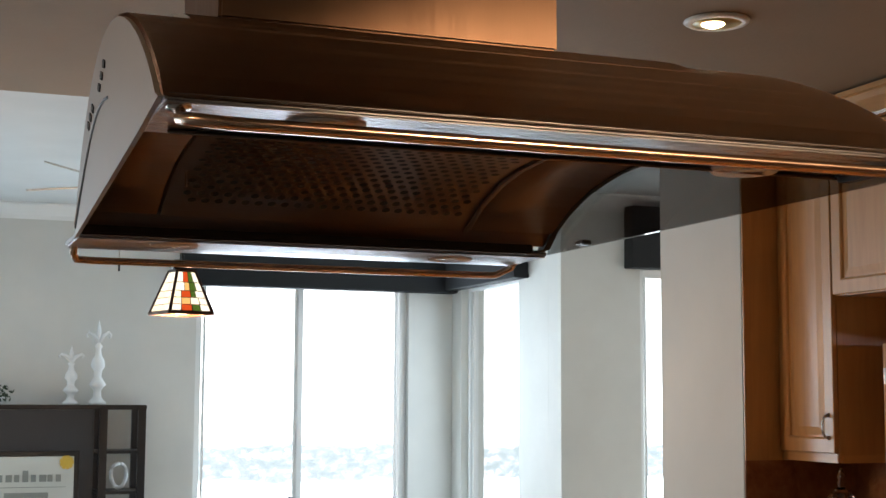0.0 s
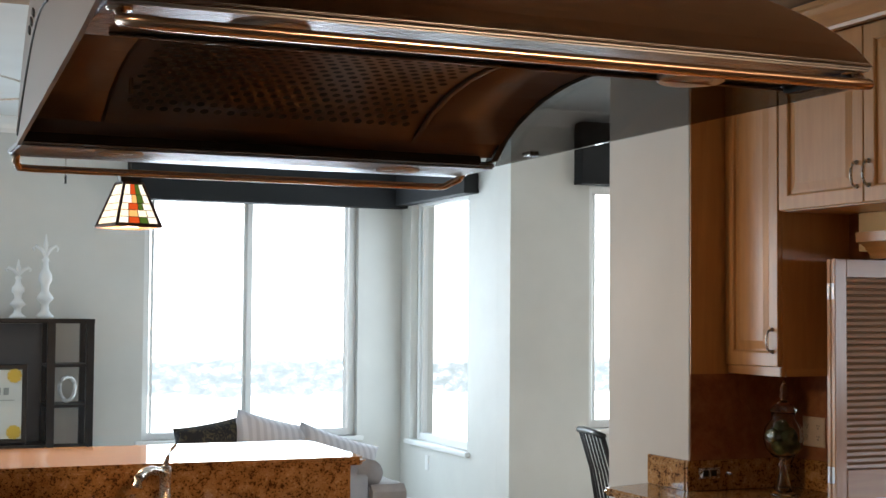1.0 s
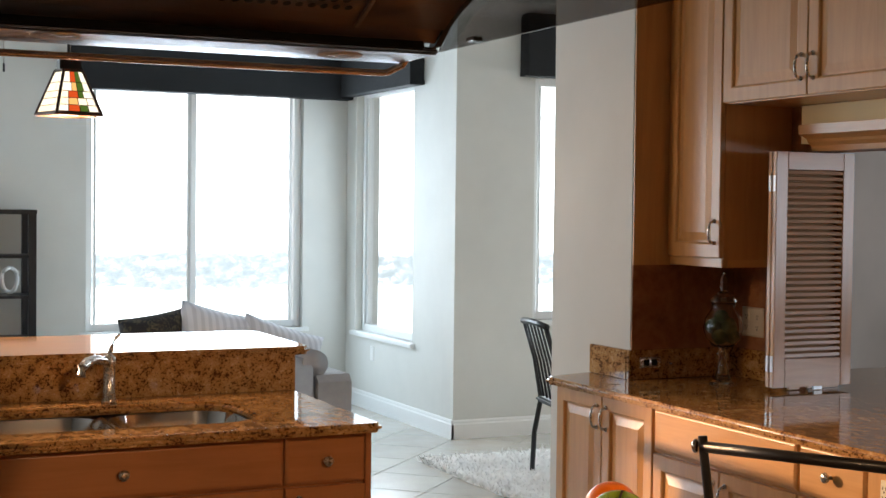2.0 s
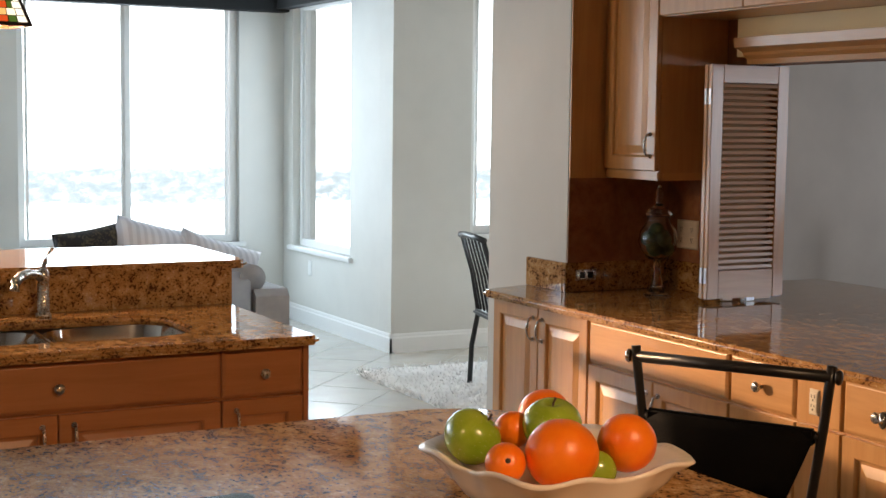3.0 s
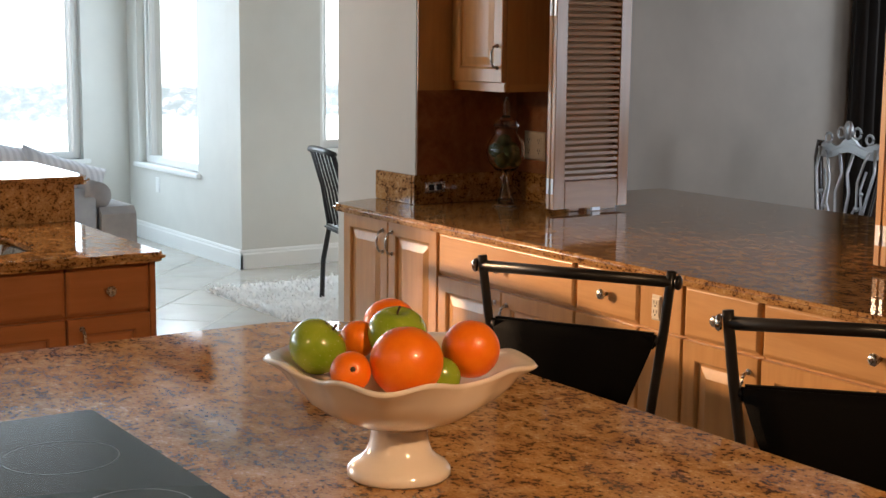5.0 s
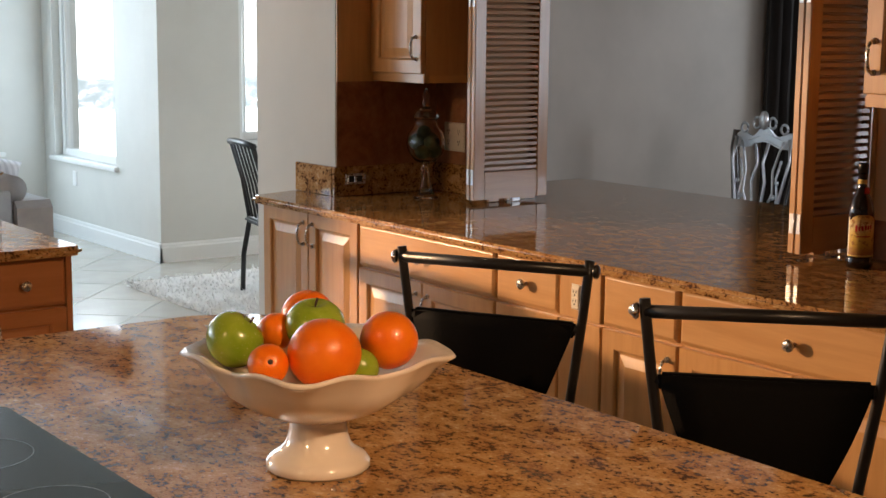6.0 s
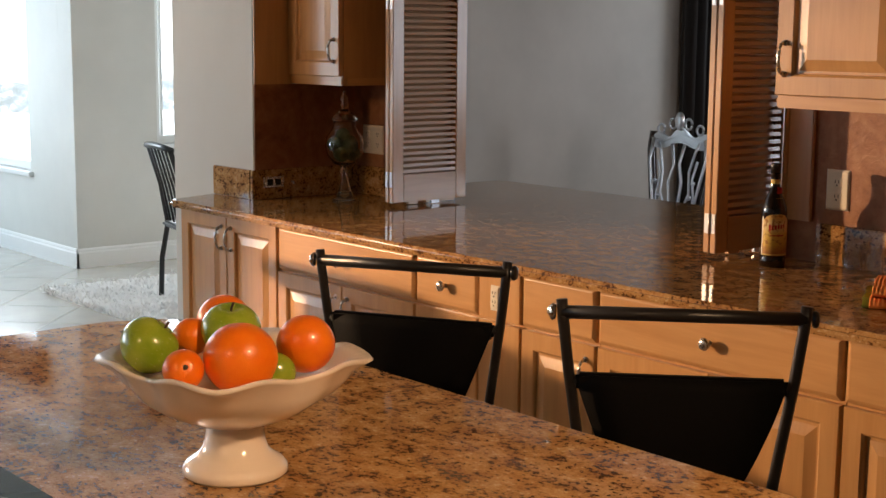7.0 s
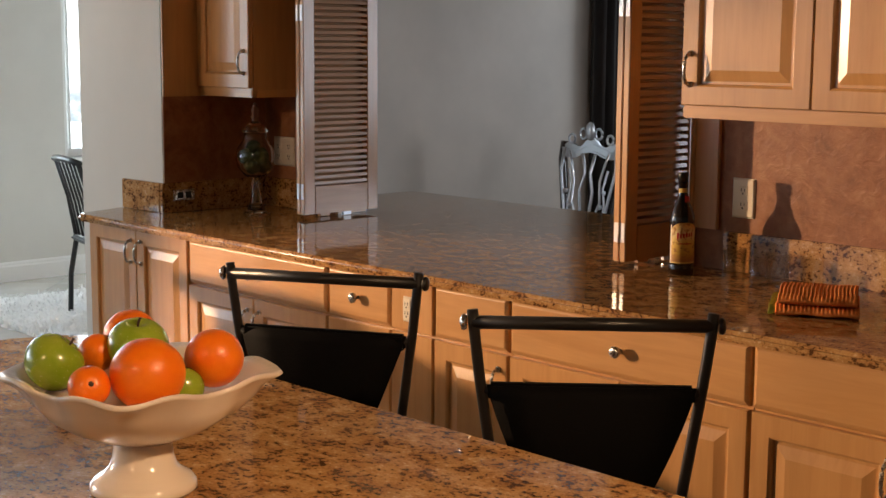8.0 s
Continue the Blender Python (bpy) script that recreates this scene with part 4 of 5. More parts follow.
part("gap_shade_band", b, SLOT, hood, "black band standing in for the shaded gap inside the canopy")
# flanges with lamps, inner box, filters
part("front_flange", box(HX0 + .002, HX1, HY0 + .002, HY0 + 0.15, HF, HF + 0.008, 0.002), STEEL_COOL, hood)
part("rear_flange", box(HX0 + .034, HX1, HY1, HY1 + 0.16, HZ - .002, HZ + 0.010, 0.003), STEEL_COOL, hood)
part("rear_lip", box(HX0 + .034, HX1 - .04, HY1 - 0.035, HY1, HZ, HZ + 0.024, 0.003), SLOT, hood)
LIN = vault(HY0 + .12, HY1 - .03, HZ + 0.010, HC - .098, 24)


def on_liner(y):
    for (ya, za), (yb, zb) in zip(LIN, LIN[1:]):
        if ya <= y <= yb:
            return za + (zb - za) * (y - ya) / (yb - ya)
    return LIN[-1][1]


def liner_panel(name, x0, x1, y0, y1, drop, mat, parent, label="", k=10):
    b = bmesh.new()
    ys = [y0 + (y1 - y0) * i / k for i in range(k + 1)]
    r0 = [b.verts.new((x0, y, on_liner(y) - drop)) for y in ys]
    r1 = [b.verts.new((x1, y, on_liner(y) - drop)) for y in ys]
    for i in range(k):
        b.faces.new((r0[i], r0[i + 1], r1[i + 1], r1[i]))
    thicken(b, 0.002)
    return part(name, b, mat, parent, label, True)


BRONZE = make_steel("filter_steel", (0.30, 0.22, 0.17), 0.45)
YF0, YF1 = HY0 + .16, HY1 - .06
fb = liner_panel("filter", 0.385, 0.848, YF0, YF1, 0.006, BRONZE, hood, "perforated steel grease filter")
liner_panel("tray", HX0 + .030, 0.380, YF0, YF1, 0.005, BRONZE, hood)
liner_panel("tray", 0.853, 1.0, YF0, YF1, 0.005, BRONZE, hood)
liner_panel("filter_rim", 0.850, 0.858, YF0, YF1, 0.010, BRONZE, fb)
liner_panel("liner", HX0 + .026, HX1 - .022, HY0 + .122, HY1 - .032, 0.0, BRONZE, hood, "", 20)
b = bmesh.new()
for iy in range(38):
    for ix in range(23):
        cx, cy = 0.412 + ix * 0.0192 + (0.0096 if iy % 2 else 0), YF0 + .03 + iy * 0.0178
        if cx > 0.832 or cy > YF1 - .03:
            continue
        b.faces.new([b.verts.new((cx + 0.0062 * math.cos(a), cy + 0.0062 * math.sin(a), on_liner(cy + 0.0062 * math.sin(a)) - .0094)) for a in [2 * math.pi * q / 12 for q in range(12)]])
tagged(part("perforation", b, SLOT, fb), kind="stuff")
part("filter_handle", tube([(0.40, 2.02, on_liner(2.02) - .008), (0.40, 2.02, on_liner(2.02) - .03)], 0.003, 8), CHROME, fb)
for cx, cy, cz in ((0.398, 1.342, HF), (0.875, 1.40, HF), (0.425, 2.245, HZ), (0.880, 2.275, HZ)):
    r = part("lamp_ring", lathe([(0.024, -.002), (0.034, -.004), (0.037, -0.001), (0.037, 0.004), (0.024, 0.004)], (cx, cy, cz - .001), 28), HINGE, hood, "", True)
    part("lens", lathe([(0.002, -.0035), (0.0235, -.003), (0.0235, 0.0)], (cx, cy, cz - .001), 24), CLEAR, r, "", True)
# utensil rails
for (x0, x1, y, z, d) in ((0.272, 0.99, 1.262, 1.846, 1), (0.300, 1.0, 2.375, 1.832, -1)):
    yi = y + 0.045 * d
    part("rail", tube([(x0 - .012, yi, z + 0.022), (x0 - .012, yi - .01 * d, z + 0.008), (x0 - .004, y, z + .001), (x0 + .02, y, z), (x1 - .02, y, z), (x1 + .004, y, z + .001), (x1 + .018, yi - .01 * d, z + .012), (x1 + .022, yi, z + .024)], 0.0058, 10), COPPER, hood, "slim polished utensil rail", True)
    for xx in (x0 - .012, x1 + .02):
        part("rail_mount", lathe([(0.011, 0), (0.011, 0.008), (0.006, 0.012)], (xx, yi, z + .018), 14), CHROME, hood, "", True)
# chimney steel darkened, putting the dim room it reflects into its colour
part("chimney", box(0.385, 0.83, 1.76, 1.99, 2.07, KIT - .001, 0.004), make_steel("chimney_steel_dimmed", (0.20, 0.13, 0.09), 0.34, (60, 60, 1)), hood, "tall steel chimney")


# ---- recessed lamp ----
def can_light(x, y):
    c = thing("recessed_light", (x, y, KIT), "recessed ceiling lamp with a pale trim ring", "ceiling light", "recessed ceiling lamps")
    part("trim_ring", lathe([(0.072, -.0005), (0.098, -.001), (0.100, -.005), (0.092, -.011), (0.074, -.012), (0.070, -.004)], (x, y, KIT), 40), WHITE, c, "", True)
    part("reflector", lathe([(0.0725, -.010), (0.0725, -.0035), (0.02, -.003), (0.002, -.003)], (x, y, KIT), 36), make_paint("gold_reflector", (0.62, 0.5, 0.2), 0.3), c, "", True)
    b = bmesh.new()
    bmesh.ops.create_uvsphere(b, u_segments=20, v_segments=10, radius=0.036, matrix=Matrix.Translation((x - .006, y + .012, KIT - .006)) @ Matrix.Diagonal((1, 1, 0.4, 1)))
    part("bulb", b, make_glow("bulb_glow", (1.0, 0.78, 0.48), 45.0)[0], c, "glowing warm bulb", True)
    return c


can_light(2.29, 3.71)
can_light(-1.9, 0.9)
# unseen cans, added so their bulbs put warm streaks on the hood
can_light(-0.2, -0.6)
can_light(1.3, -0.8)
can_light(2.3, -0.2)


# ---- pendant over the bar ----
PX, PY = 1.013, 5.4
pend = thing("pendant_lamp", (PX, PY, 1.92), "stained glass pyramid pendant lamp glowing above the bar", "lamp")
part("rod", tube([(PX, PY, 2.13), (PX, PY, KIT)], 0.006, 8), BLACK, pend)
part("cap", box(PX - .038, PX + .038, PY - .038, PY + .038, 2.085, 2.125, 0.004), BLACK, pend)
BRONZE_D = make_paint("dark_bronze", (0.05, 0.022, 0.012), 0.4)
GL = [make_glow("lit_glass_" + k, c, s)[0] for k, c, s in (("cream", (1.0, 0.82, 0.56), 1.6), ("amber", (1.0, 0.5, 0.16), 1.2), ("green", (0.22, 0.36, 0.06), 0.4), ("red", (0.85, 0.10, 0.02), 0.9), ("white", (1.0, 0.9, 0.72), 1.4))]
H0, H1, R0, R1 = 1.925, 2.085, 0.088, 0.036
for side in range(4):
    T = Matrix.Translation((PX, PY, 0)) @ pose(0, 0, 0, 0, 0, 90 * side + 15)
    def Q(u, k):
        r = R0 + (R1 - R0) * k
        return T @ Vector((u * r, -r, H0 + (H1 - H0) * k))
    rnd = random.Random(side + 21)
    ks = [0.05, 0.2, 0.36, 0.52, 0.72, 0.97]
    for a, c in zip(ks, ks[1:]):
        us = [-0.93, -0.38 + rnd.uniform(-.12, .12), 0.05 + rnd.uniform(-.15, .1), 0.45 + rnd.uniform(-.1, .1), 0.93]
        for col_, (p, q) in enumerate(zip(us, us[1:])):
            b = bmesh.new()
            b.faces.new([b.verts.new(Q(u, k)) for u, k in ((p + .03, a + .01), (q - .03, a + .01), (q - .03, c - .01), (p + .03, c - .01))])
            thicken(b, 0.002)
            part("glass_piece", b, GL[rnd.choice([0, 4, 4] if col_ in (0, 3) or side in (1, 3) else [3, 1, 3] if col_ == 1 else [2, 2, 0])], pend)
    b = bmesh.new()
    b.faces.new([b.verts.new(Q(u, k) + T.to_3x3() @ Vector((0, 0.004, 0))) for u, k in ((-0.97, 0.03), (0.97, 0.03), (0.97, 0.98), (-0.97, 0.98))])
    part("lead_backing", b, BRONZE_D, pend)
    part("edge_bar", tube([Q(-1, 0), Q(-1, 1)], 0.006, 6), BRONZE_D, pend)
    part("lower_bar", tube([Q(-1, 0), Q(1, 0)], 0.007, 6), BRONZE_D, pend)
    part("upper_bar", tube([Q(-1, 1), Q(1, 1)], 0.005, 6), BRONZE_D, pend)


# ---- living room: sofa, shelf unit ----
m, n, l, b_ = material("sofa_fabric", (0.36, 0.36, 0.37), 0.9)
v = coords(n, l)
wv = tex_noise(n, l, v, 320.0, 3.0)
l.new(ramp(n, l, tex_noise(n, l, v, 5.0, 4.0), (0.3, (0.30, 0.30, 0.315)), (0.7, (0.40, 0.395, 0.40))), b_.inputs["Base Color"])
bump(n, l, b_, wv, 0.4, 0.002)
FABRIC = m
m, n, l, b_ = material("pillow_stripe", (0.6, 0.6, 0.62), 0.9)
v = coords(n, l, (1, 1, 1))
wav = n.new("ShaderNodeTexWave")
wav.inputs["Scale"].default_value, wav.inputs["Distortion"].default_value = 7.0, 1.5
l.new(v, wav.inputs["Vector"])
l.new(ramp(n, l, wav.outputs["Fac"], (0.3, (0.54, 0.56, 0.62)), (0.6, (0.66, 0.68, 0.74))), b_.inputs["Base Color"])
PILLOW = m
m, n, l, b_ = material("pillow_dark", (0.02, 0.02, 0.02), 0.7)
l.new(ramp(n, l, tex_noise(n, l, coords(n, l), 26.0, 3.0, 0.5, 2.0), (0.5, (0.012, 0.013, 0.016)), (0.62, (0.09, 0.075, 0.045))), b_.inputs["Base Color"])
DARKPIL = m


def pillow(name_mat, w, h, t, m4):
    b = bmesh.new()
    k = 14
    grid = {}
    for s in (1, -1):
        for i in range(k + 1):
            for j in range(k + 1):
                u, v_ = 2 * i / k - 1, 2 * j / k - 1
                f = max(0.0, (1 - u ** 4) * (1 - v_ ** 4)) ** 0.6
                if s < 0 and (i in (0, k) or j in (0, k)):
                    grid[s, i, j] = grid[1, i, j]
                    continue
                sx = 1 - 0.06 * (1 - v_ * v_)
                sy = 1 - 0.06 * (1 - u * u)
                grid[s, i, j] = b.verts.new(m4 @ Vector((u * w / 2 * sx, s * t / 2 * f, v_ * h / 2 * sy)))
        for i in range(k):
            for j in range(k):
                b.faces.new((grid[s, i, j], grid[s, i + 1, j], grid[s, i + 1, j + 1], grid[s, i, j + 1]))
    return b


sofa = thing("sofa", (2.3, 8.6, 0), "grey upholstered sofa with a sloping arm behind the bar", "sofa")
part("base", box(1.2, 2.94, 8.1, 8.95, 0.0, 0.42, 0.03, 3), FABRIC, sofa, "", True)
part("backrest", box(1.2, 2.94, 7.95, 8.2, 0.0, 0.70, 0.05, 3), FABRIC, sofa, "", True)
arm = [(7.94, 0.0), (8.98, 0.0), (8.98, 0.56), (8.55, 0.60), (7.98, 0.60), (7.94, 0.56)]
part("arm", extrude_profile(arm, Matrix(((0, 0, 1, 2.92), (1, 0, 0, 0), (0, 1, 0, 0), (0, 0, 0, 1))), 0.21), FABRIC, sofa)
part("arm_roll", tube([(2.92, 7.99, 0.665), (2.92, 8.4, 0.665), (2.91, 8.85, 0.645)], 0.080, 16), FABRIC, sofa, "", True)
part("seat_cushion", box(1.25, 2.1, 8.2, 8.95, 0.42, 0.55, 0.04, 3), FABRIC, sofa, "", True)
part("seat_cushion", box(2.11, 2.90, 8.2, 8.95, 0.42, 0.55, 0.04, 3), FABRIC, sofa, "", True)
for c, w, h, t, a, mt, lb in (((2.40, 8.32, 0.76), 0.54, 0.44, 0.30, -14, PILLOW, "pale striped throw pillow leaning on the sofa back"), ((2.78, 8.30, 0.68), 0.56, 0.40, 0.30, -18, PILLOW, "pale grey throw pillow leaning on the sofa back"), ((2.04, 8.30, 0.765), 0.42, 0.40, 0.16, 8, DARKPIL, "black patterned throw pillow on the sofa")):
    ob = part("throw_pillow", pillow(None, w, h, t, Matrix.Translation(c) @ pose(0, 0, 0, 0, -a, 8)), mt, None, "", True)
    tagged(ob, lb, "pillow", "pillows on the sofa")

sh = thing("shelf_unit", (0.9, 10.75, 0), "black open shelf unit against the wall", "shelf")
for px_ in (1.69, 1.416, -0.2, 0.1):
    for py_ in (10.57, 10.88):
        part("post", box(px_ - .028, px_ + .028, py_ - .02, py_ + .02, 0, 1.515, 0.002), BLACK, sh)
part("top_board", box(-0.23, 1.722, 10.55, 10.91, 1.515, 1.548, 0.003), BLACK, sh)
for z in (1.20, 0.91, 0.60, 0.30, 0.08):
    part("shelf", box(1.39, 1.72, 10.56, 10.90, z, z + .022, 0.002), BLACK, sh)
part("shelf", box(0.1, 1.39, 10.56, 10.90, 0.62, 0.65, 0.002), BLACK, sh)
part("back_panel", box(0.1, 1.39, 10.885, 10.90, 0.65, 1.51), make_paint("shelf_back", (0.10, 0.10, 0.105), 0.6), sh)
for x, top, base in ((1.385, 2.165, 1.549), (1.195, 1.975, 1.549)):
    H = top - base
    f = thing("finial_ornament", (x, 10.72, base), "tall white carved finial ornament standing on the shelf unit", "ornament", "white finials on the shelf")
    pr = [(0.062, 0), (0.064, 0.03), (0.05, 0.05), (0.03, 0.09), (0.026, 0.16), (0.04, 0.20), (0.062, 0.235), (0.045, 0.28), (0.026, 0.33), (0.03, 0.40), (0.05, 0.45), (0.045, 0.52), (0.024, 0.58), (0.018, 0.66), (0.028, 0.69), (0.014, 0.72), (0.012, 0.80), (0.018, 0.86), (0.010, 0.93), (0.002, 1.0)]
    part("stem", lathe([(r * (0.75 + 0.25 * H / 0.6), z * H) for r, z in pr], (x, 10.72, base), 24), WHITE, f, "", True)
    for s in (-1, 1):
        part("petal", tube([(x, 10.72, base + .74 * H), (x + s * .035, 10.72, base + .82 * H), (x + s * .072, 10.72, base + .86 * H), (x + s * .088, 10.72, base + .83 * H), (x + s * .080, 10.72, base + .79 * H)], 0.016, 10, r2=0.006), WHITE, f, "", True)
fr = thing("framed_sign", (0.9, 10.6, 0.65), "white printed sign in a black frame with yellow flower corners", "picture")
part("frame", rings_front(face_map("-y", (0.367, 10.62, 0.655)), 0.895, 0.565, [(0, 0), (0.004, 0.012), (0.032, 0.012), (0.036, 0.004), (0.037, 0.004)], 0.02), BLACK, fr)
part("print", box(0.404, 1.225, 10.612, 10.616, 0.692, 1.183), make_paint("sign_paper", (0.62, 0.64, 0.60), 0.5), fr)
GREYINK, YEL = make_paint("sign_ink", (0.25, 0.27, 0.25), 0.6), make_paint("sign_yellow", (0.62, 0.42, 0.06), 0.6)
for i, w in enumerate((0.05, 0.06, 0.05, 0.055, 0.05, 0.07, 0.05, 0.05)):
    x0 = 0.70 + 0.057 * i
    part("letter_bar", box(x0, x0 + w * 0.72, 10.606, 10.611, 1.005, 1.055 + (0.03 if i == 3 else 0)), GREYINK, fr)
part("rule_line", box(0.51, 1.17, 10.606, 10.611, 0.965, 0.969), GREYINK, fr)
part("letter_bar", box(0.75, 1.05, 10.606, 10.611, 0.89, 0.93), GREYINK, fr)
for cx, cz, s in ((1.207, 1.17, -1), (1.207, 0.71, 1)):
    b = None
    for i in range(9):
        a = 2 * math.pi * i / 9
        q = box(-0.006, 0.05, -0.002, 0.002, -0.013, 0.013)
        q.transform(Matrix.Translation((cx - 0.035, 10.606 - .0006 * i, cz + s * 0.03)) @ Matrix.Rotation(a, 4, "Y"))
        b = join(b, q) if b else q
    part("flower", b, YEL, fr)
kn = thing("knot_ornament", (1.555, 10.7, 0.932), "pale twisted loop ornament on the shelf", "ornament")
part("loop", tube([(1.555 + 0.055 * math.sin(2 * math.pi * i / 24) * (1 + .3 * math.cos(2 * math.pi * i / 24)), 10.72 + 0.03 * math.sin(4 * math.pi * i / 24), 1.035 + 0.088 * math.cos(2 * math.pi * i / 24)) for i in range(25)], 0.014, 10), WHITE, kn, "", True)
pl = thing("small_plant", (0.70, 10.7, 1.549), "small dark green plant standing on the shelf unit", "plant")
b = bmesh.new()
rnd = random.Random(5)
for i in range(70):
    c = Vector((0.70 + rnd.gauss(0, .035), 10.7 + rnd.gauss(0, .035), 1.60 + rnd.uniform(-.02, .08)))
    R_ = Euler((rnd.uniform(0, 6), rnd.uniform(0, 6), rnd.uniform(0, 6))).to_matrix()
    b.faces.new([b.verts.new(c + R_ @ Vector(p)) for p in ((-.02, 0, 0), (0, -.009, .003), (.02, 0, 0), (0, .009, .003))])
part("leaves", b, make_paint("plant_green", (0.03, 0.055, 0.025), 0.6), pl)
part("pot", lathe([(0.03, 0), (0.04, 0.05), (0.036, 0.05), (0.03, 0.045)], (0.70, 10.7, 1.549), 20), WHITE, pl, "", True)

# ---- breakfast nook: chair and rug ----
CX, CY = 4.13, 7.56
ch = thing("slat_back_chair", (CX, CY, 0), "black slat-back dining chair standing on the white rug", "chair")
CT = Matrix.Translation((CX, CY, 0)) @ pose(0, 0, 0, 0, 0, -12)
CPt = lambda x, y, z: CT @ Vector((x, y, z))
for sy, zt in ((0, 0), (-0.42, 0)):
    part("back_leg", tube([CPt(0.02, sy, 0.0), CPt(0.03, sy, 0.25), CPt(0.07, sy, 0.46), CPt(0.03, sy, 0.70), CPt(-0.035, sy, 0.915)], 0.016, 8), BLACK, ch, "", True)
    part("front_leg", tube([CPt(0.47, sy, 0), CPt(0.45, sy, 0.45)], 0.016, 8), BLACK, ch, "", True)
part("crest_rail", tube([CPt(-0.04, 0.03, 0.925), CPt(-0.05, -0.10, 0.935), CPt(-0.055, -0.21, 0.938), CPt(-0.05, -0.32, 0.935), CPt(-0.04, -0.45, 0.925)], 0.019, 8), BLACK, ch, "", True)
for i in range(5):
    y = -0.07 - 0.07 * i
    part("slat", tube([CPt(-0.045, y, 0.92), CPt(0.02, y, 0.70), CPt(0.065, y, 0.48)], 0.008, 6), BLACK, ch, "", True)
b = box(0.04, 0.49, -0.44, 0.02, 0.44, 0.475, 0.012)
b.transform(CT)
part("seat", b, BLACK, ch)

rug = bmesh.new()
rnd = random.Random(3)
RX0, RX1, RY0, RY1 = 3.68, 5.6, 6.2, 8.2
nx, ny = 70, 80
vs = {}
for i in range(nx + 1):
    for j in range(ny + 1):
        u, w = i / nx, j / ny
        ex_ = 0.05 * noise.noise(Vector((w * 7, 1, 0))) if i in (0, nx) else 0
        ey_ = 0.05 * noise.noise(Vector((u * 7, 5, 0))) if j in (0, ny) else 0
        z = 0.012 + (0.022 * rnd.random() if 0 < i < nx and 0 < j < ny else -0.011)
        vs[i, j] = rug.verts.new((RX0 + (RX1 - RX0) * u + ex_ + rnd.uniform(-.008, .008), RY0 + (RY1 - RY0) * w + ey_ + rnd.uniform(-.008, .008), z))
for i in range(nx):
    for j in range(ny):
        rug.faces.new((vs[i, j], vs[i + 1, j], vs[i + 1, j + 1], vs[i, j + 1]))
for i in range(9000):
    x, y = rnd.uniform(RX0 - .02, RX1), rnd.uniform(RY0, RY1 + .02)
    a, h, w = rnd.uniform(0, 6.3), rnd.uniform(0.02, 0.045), 0.006
    lx, ly = rnd.uniform(-.035, .035), rnd.uniform(-.035, .035)
    rug.faces.new([rug.verts.new(p) for p in ((x - w * math.cos(a), y - w * math.sin(a), 0.008), (x + w * math.cos(a), y + w * math.sin(a), 0.008), (x + lx, y + ly, 0.008 + h))])
me_ob = part("shag_rug", rug, make_paint("white_wool", (0.83, 0.82, 0.80), 0.95, 120.0, 0.4, 0.1))
tagged(me_ob, "white shaggy rug with an uneven edge on the tile floor", "rug")

# ---- dining room ----
DX, DY = 6.105, 5.27
dc = thing("carved_dining_chair", (DX, DY, 0), "ornate carved dining chair with pierced splats, glossy dark wood", "chair")
DW = material("glossy_dark_wood", (0.035, 0.022, 0.018), 0.16, coat=0.8)[0]
# pale metal for the carving, painting window light glinting on the dark wood
CARVING_GLINT = make_steel("carving_glint_metal", (0.66, 0.69, 0.74), 0.34, (20, 20, 20))
DT = Matrix.Translation((DX, DY, 0)) @ pose(0, 0, 0, 0, 0, -82)
D = lambda x, y, z: DT @ Vector((0.84 * x, y, z))
for s in (-1, 1):
    part("back_post", tube([D(s * .17, 0.04, 0), D(s * .165, 0.02, 0.45), D(s * .205, 0.05, 0.70), D(s * .25, 0.08, 0.95), D(s * .235, 0.085, 1.05)], 0.026, 8), DW, dc, "", True)
    part("carved_stile", tube([D(s * .125, -.012, 0.47), D(s * .165, -.012, 0.68), D(s * .215, 0.02, 0.90), D(s * .20, 0.035, 1.02)], 0.009, 8), CARVING_GLINT, dc, "", True)
    part("front_leg", tube([D(s * .22, -.45, 0), D(s * .22, -.43, 0.42)], 0.024, 8), DW, dc, "", True)
    part("splat_scroll", tube([D(s * .03, -.01, 0.50), D(s * .06, -.01, 0.62), D(s * .11, 0, 0.72), D(s * .10, .01, 0.84), D(s * .135, .025, 0.95), D(s * .16, .03, 1.0)], 0.0072, 8), CARVING_GLINT, dc, "", True)
    part("splat_scroll", tube([D(s * .09, -.01, 0.49), D(s * .13, -.01, 0.60), D(s * .145, 0, 0.70), D(s * .125, .01, 0.80), D(s * .155, .02, 0.90)], 0.0068, 8), CARVING_GLINT, dc, "", True)
    part("splat_scroll", tube([D(s * .012, -.01, 0.50), D(s * .035, -.01, 0.66), D(s * .05, 0, 0.78), D(s * .02, .015, 0.88), D(s * .05, .025, 0.99)], 0.009, 8), CARVING_GLINT, dc, "", True)
    part("crest_scroll", tube([D(s * .06 + .026 * math.cos(a), .045, 1.10 + .030 * math.sin(a)) for a in [k * 0.55 for k in range(12)]], 0.0072, 8), CARVING_GLINT, dc, "", True)
    part("crest_scroll", tube([D(s * .15 + .026 * math.cos(a), .045, 1.07 + .026 * math.sin(a)) for a in [k * 0.55 for k in range(12)]], 0.0072, 8), CARVING_GLINT, dc, "", True)
    for z, r in ((0.58, .014), (0.70, .015), (0.78, .013)):
        b = bmesh.new()
        bmesh.ops.create_uvsphere(b, u_segments=10, v_segments=7, radius=r, matrix=Matrix.Translation(D(s * (.05 + (z - .5) * .35), -.012, z)))
        part("carved_bud", b, CARVING_GLINT, dc, "", True)


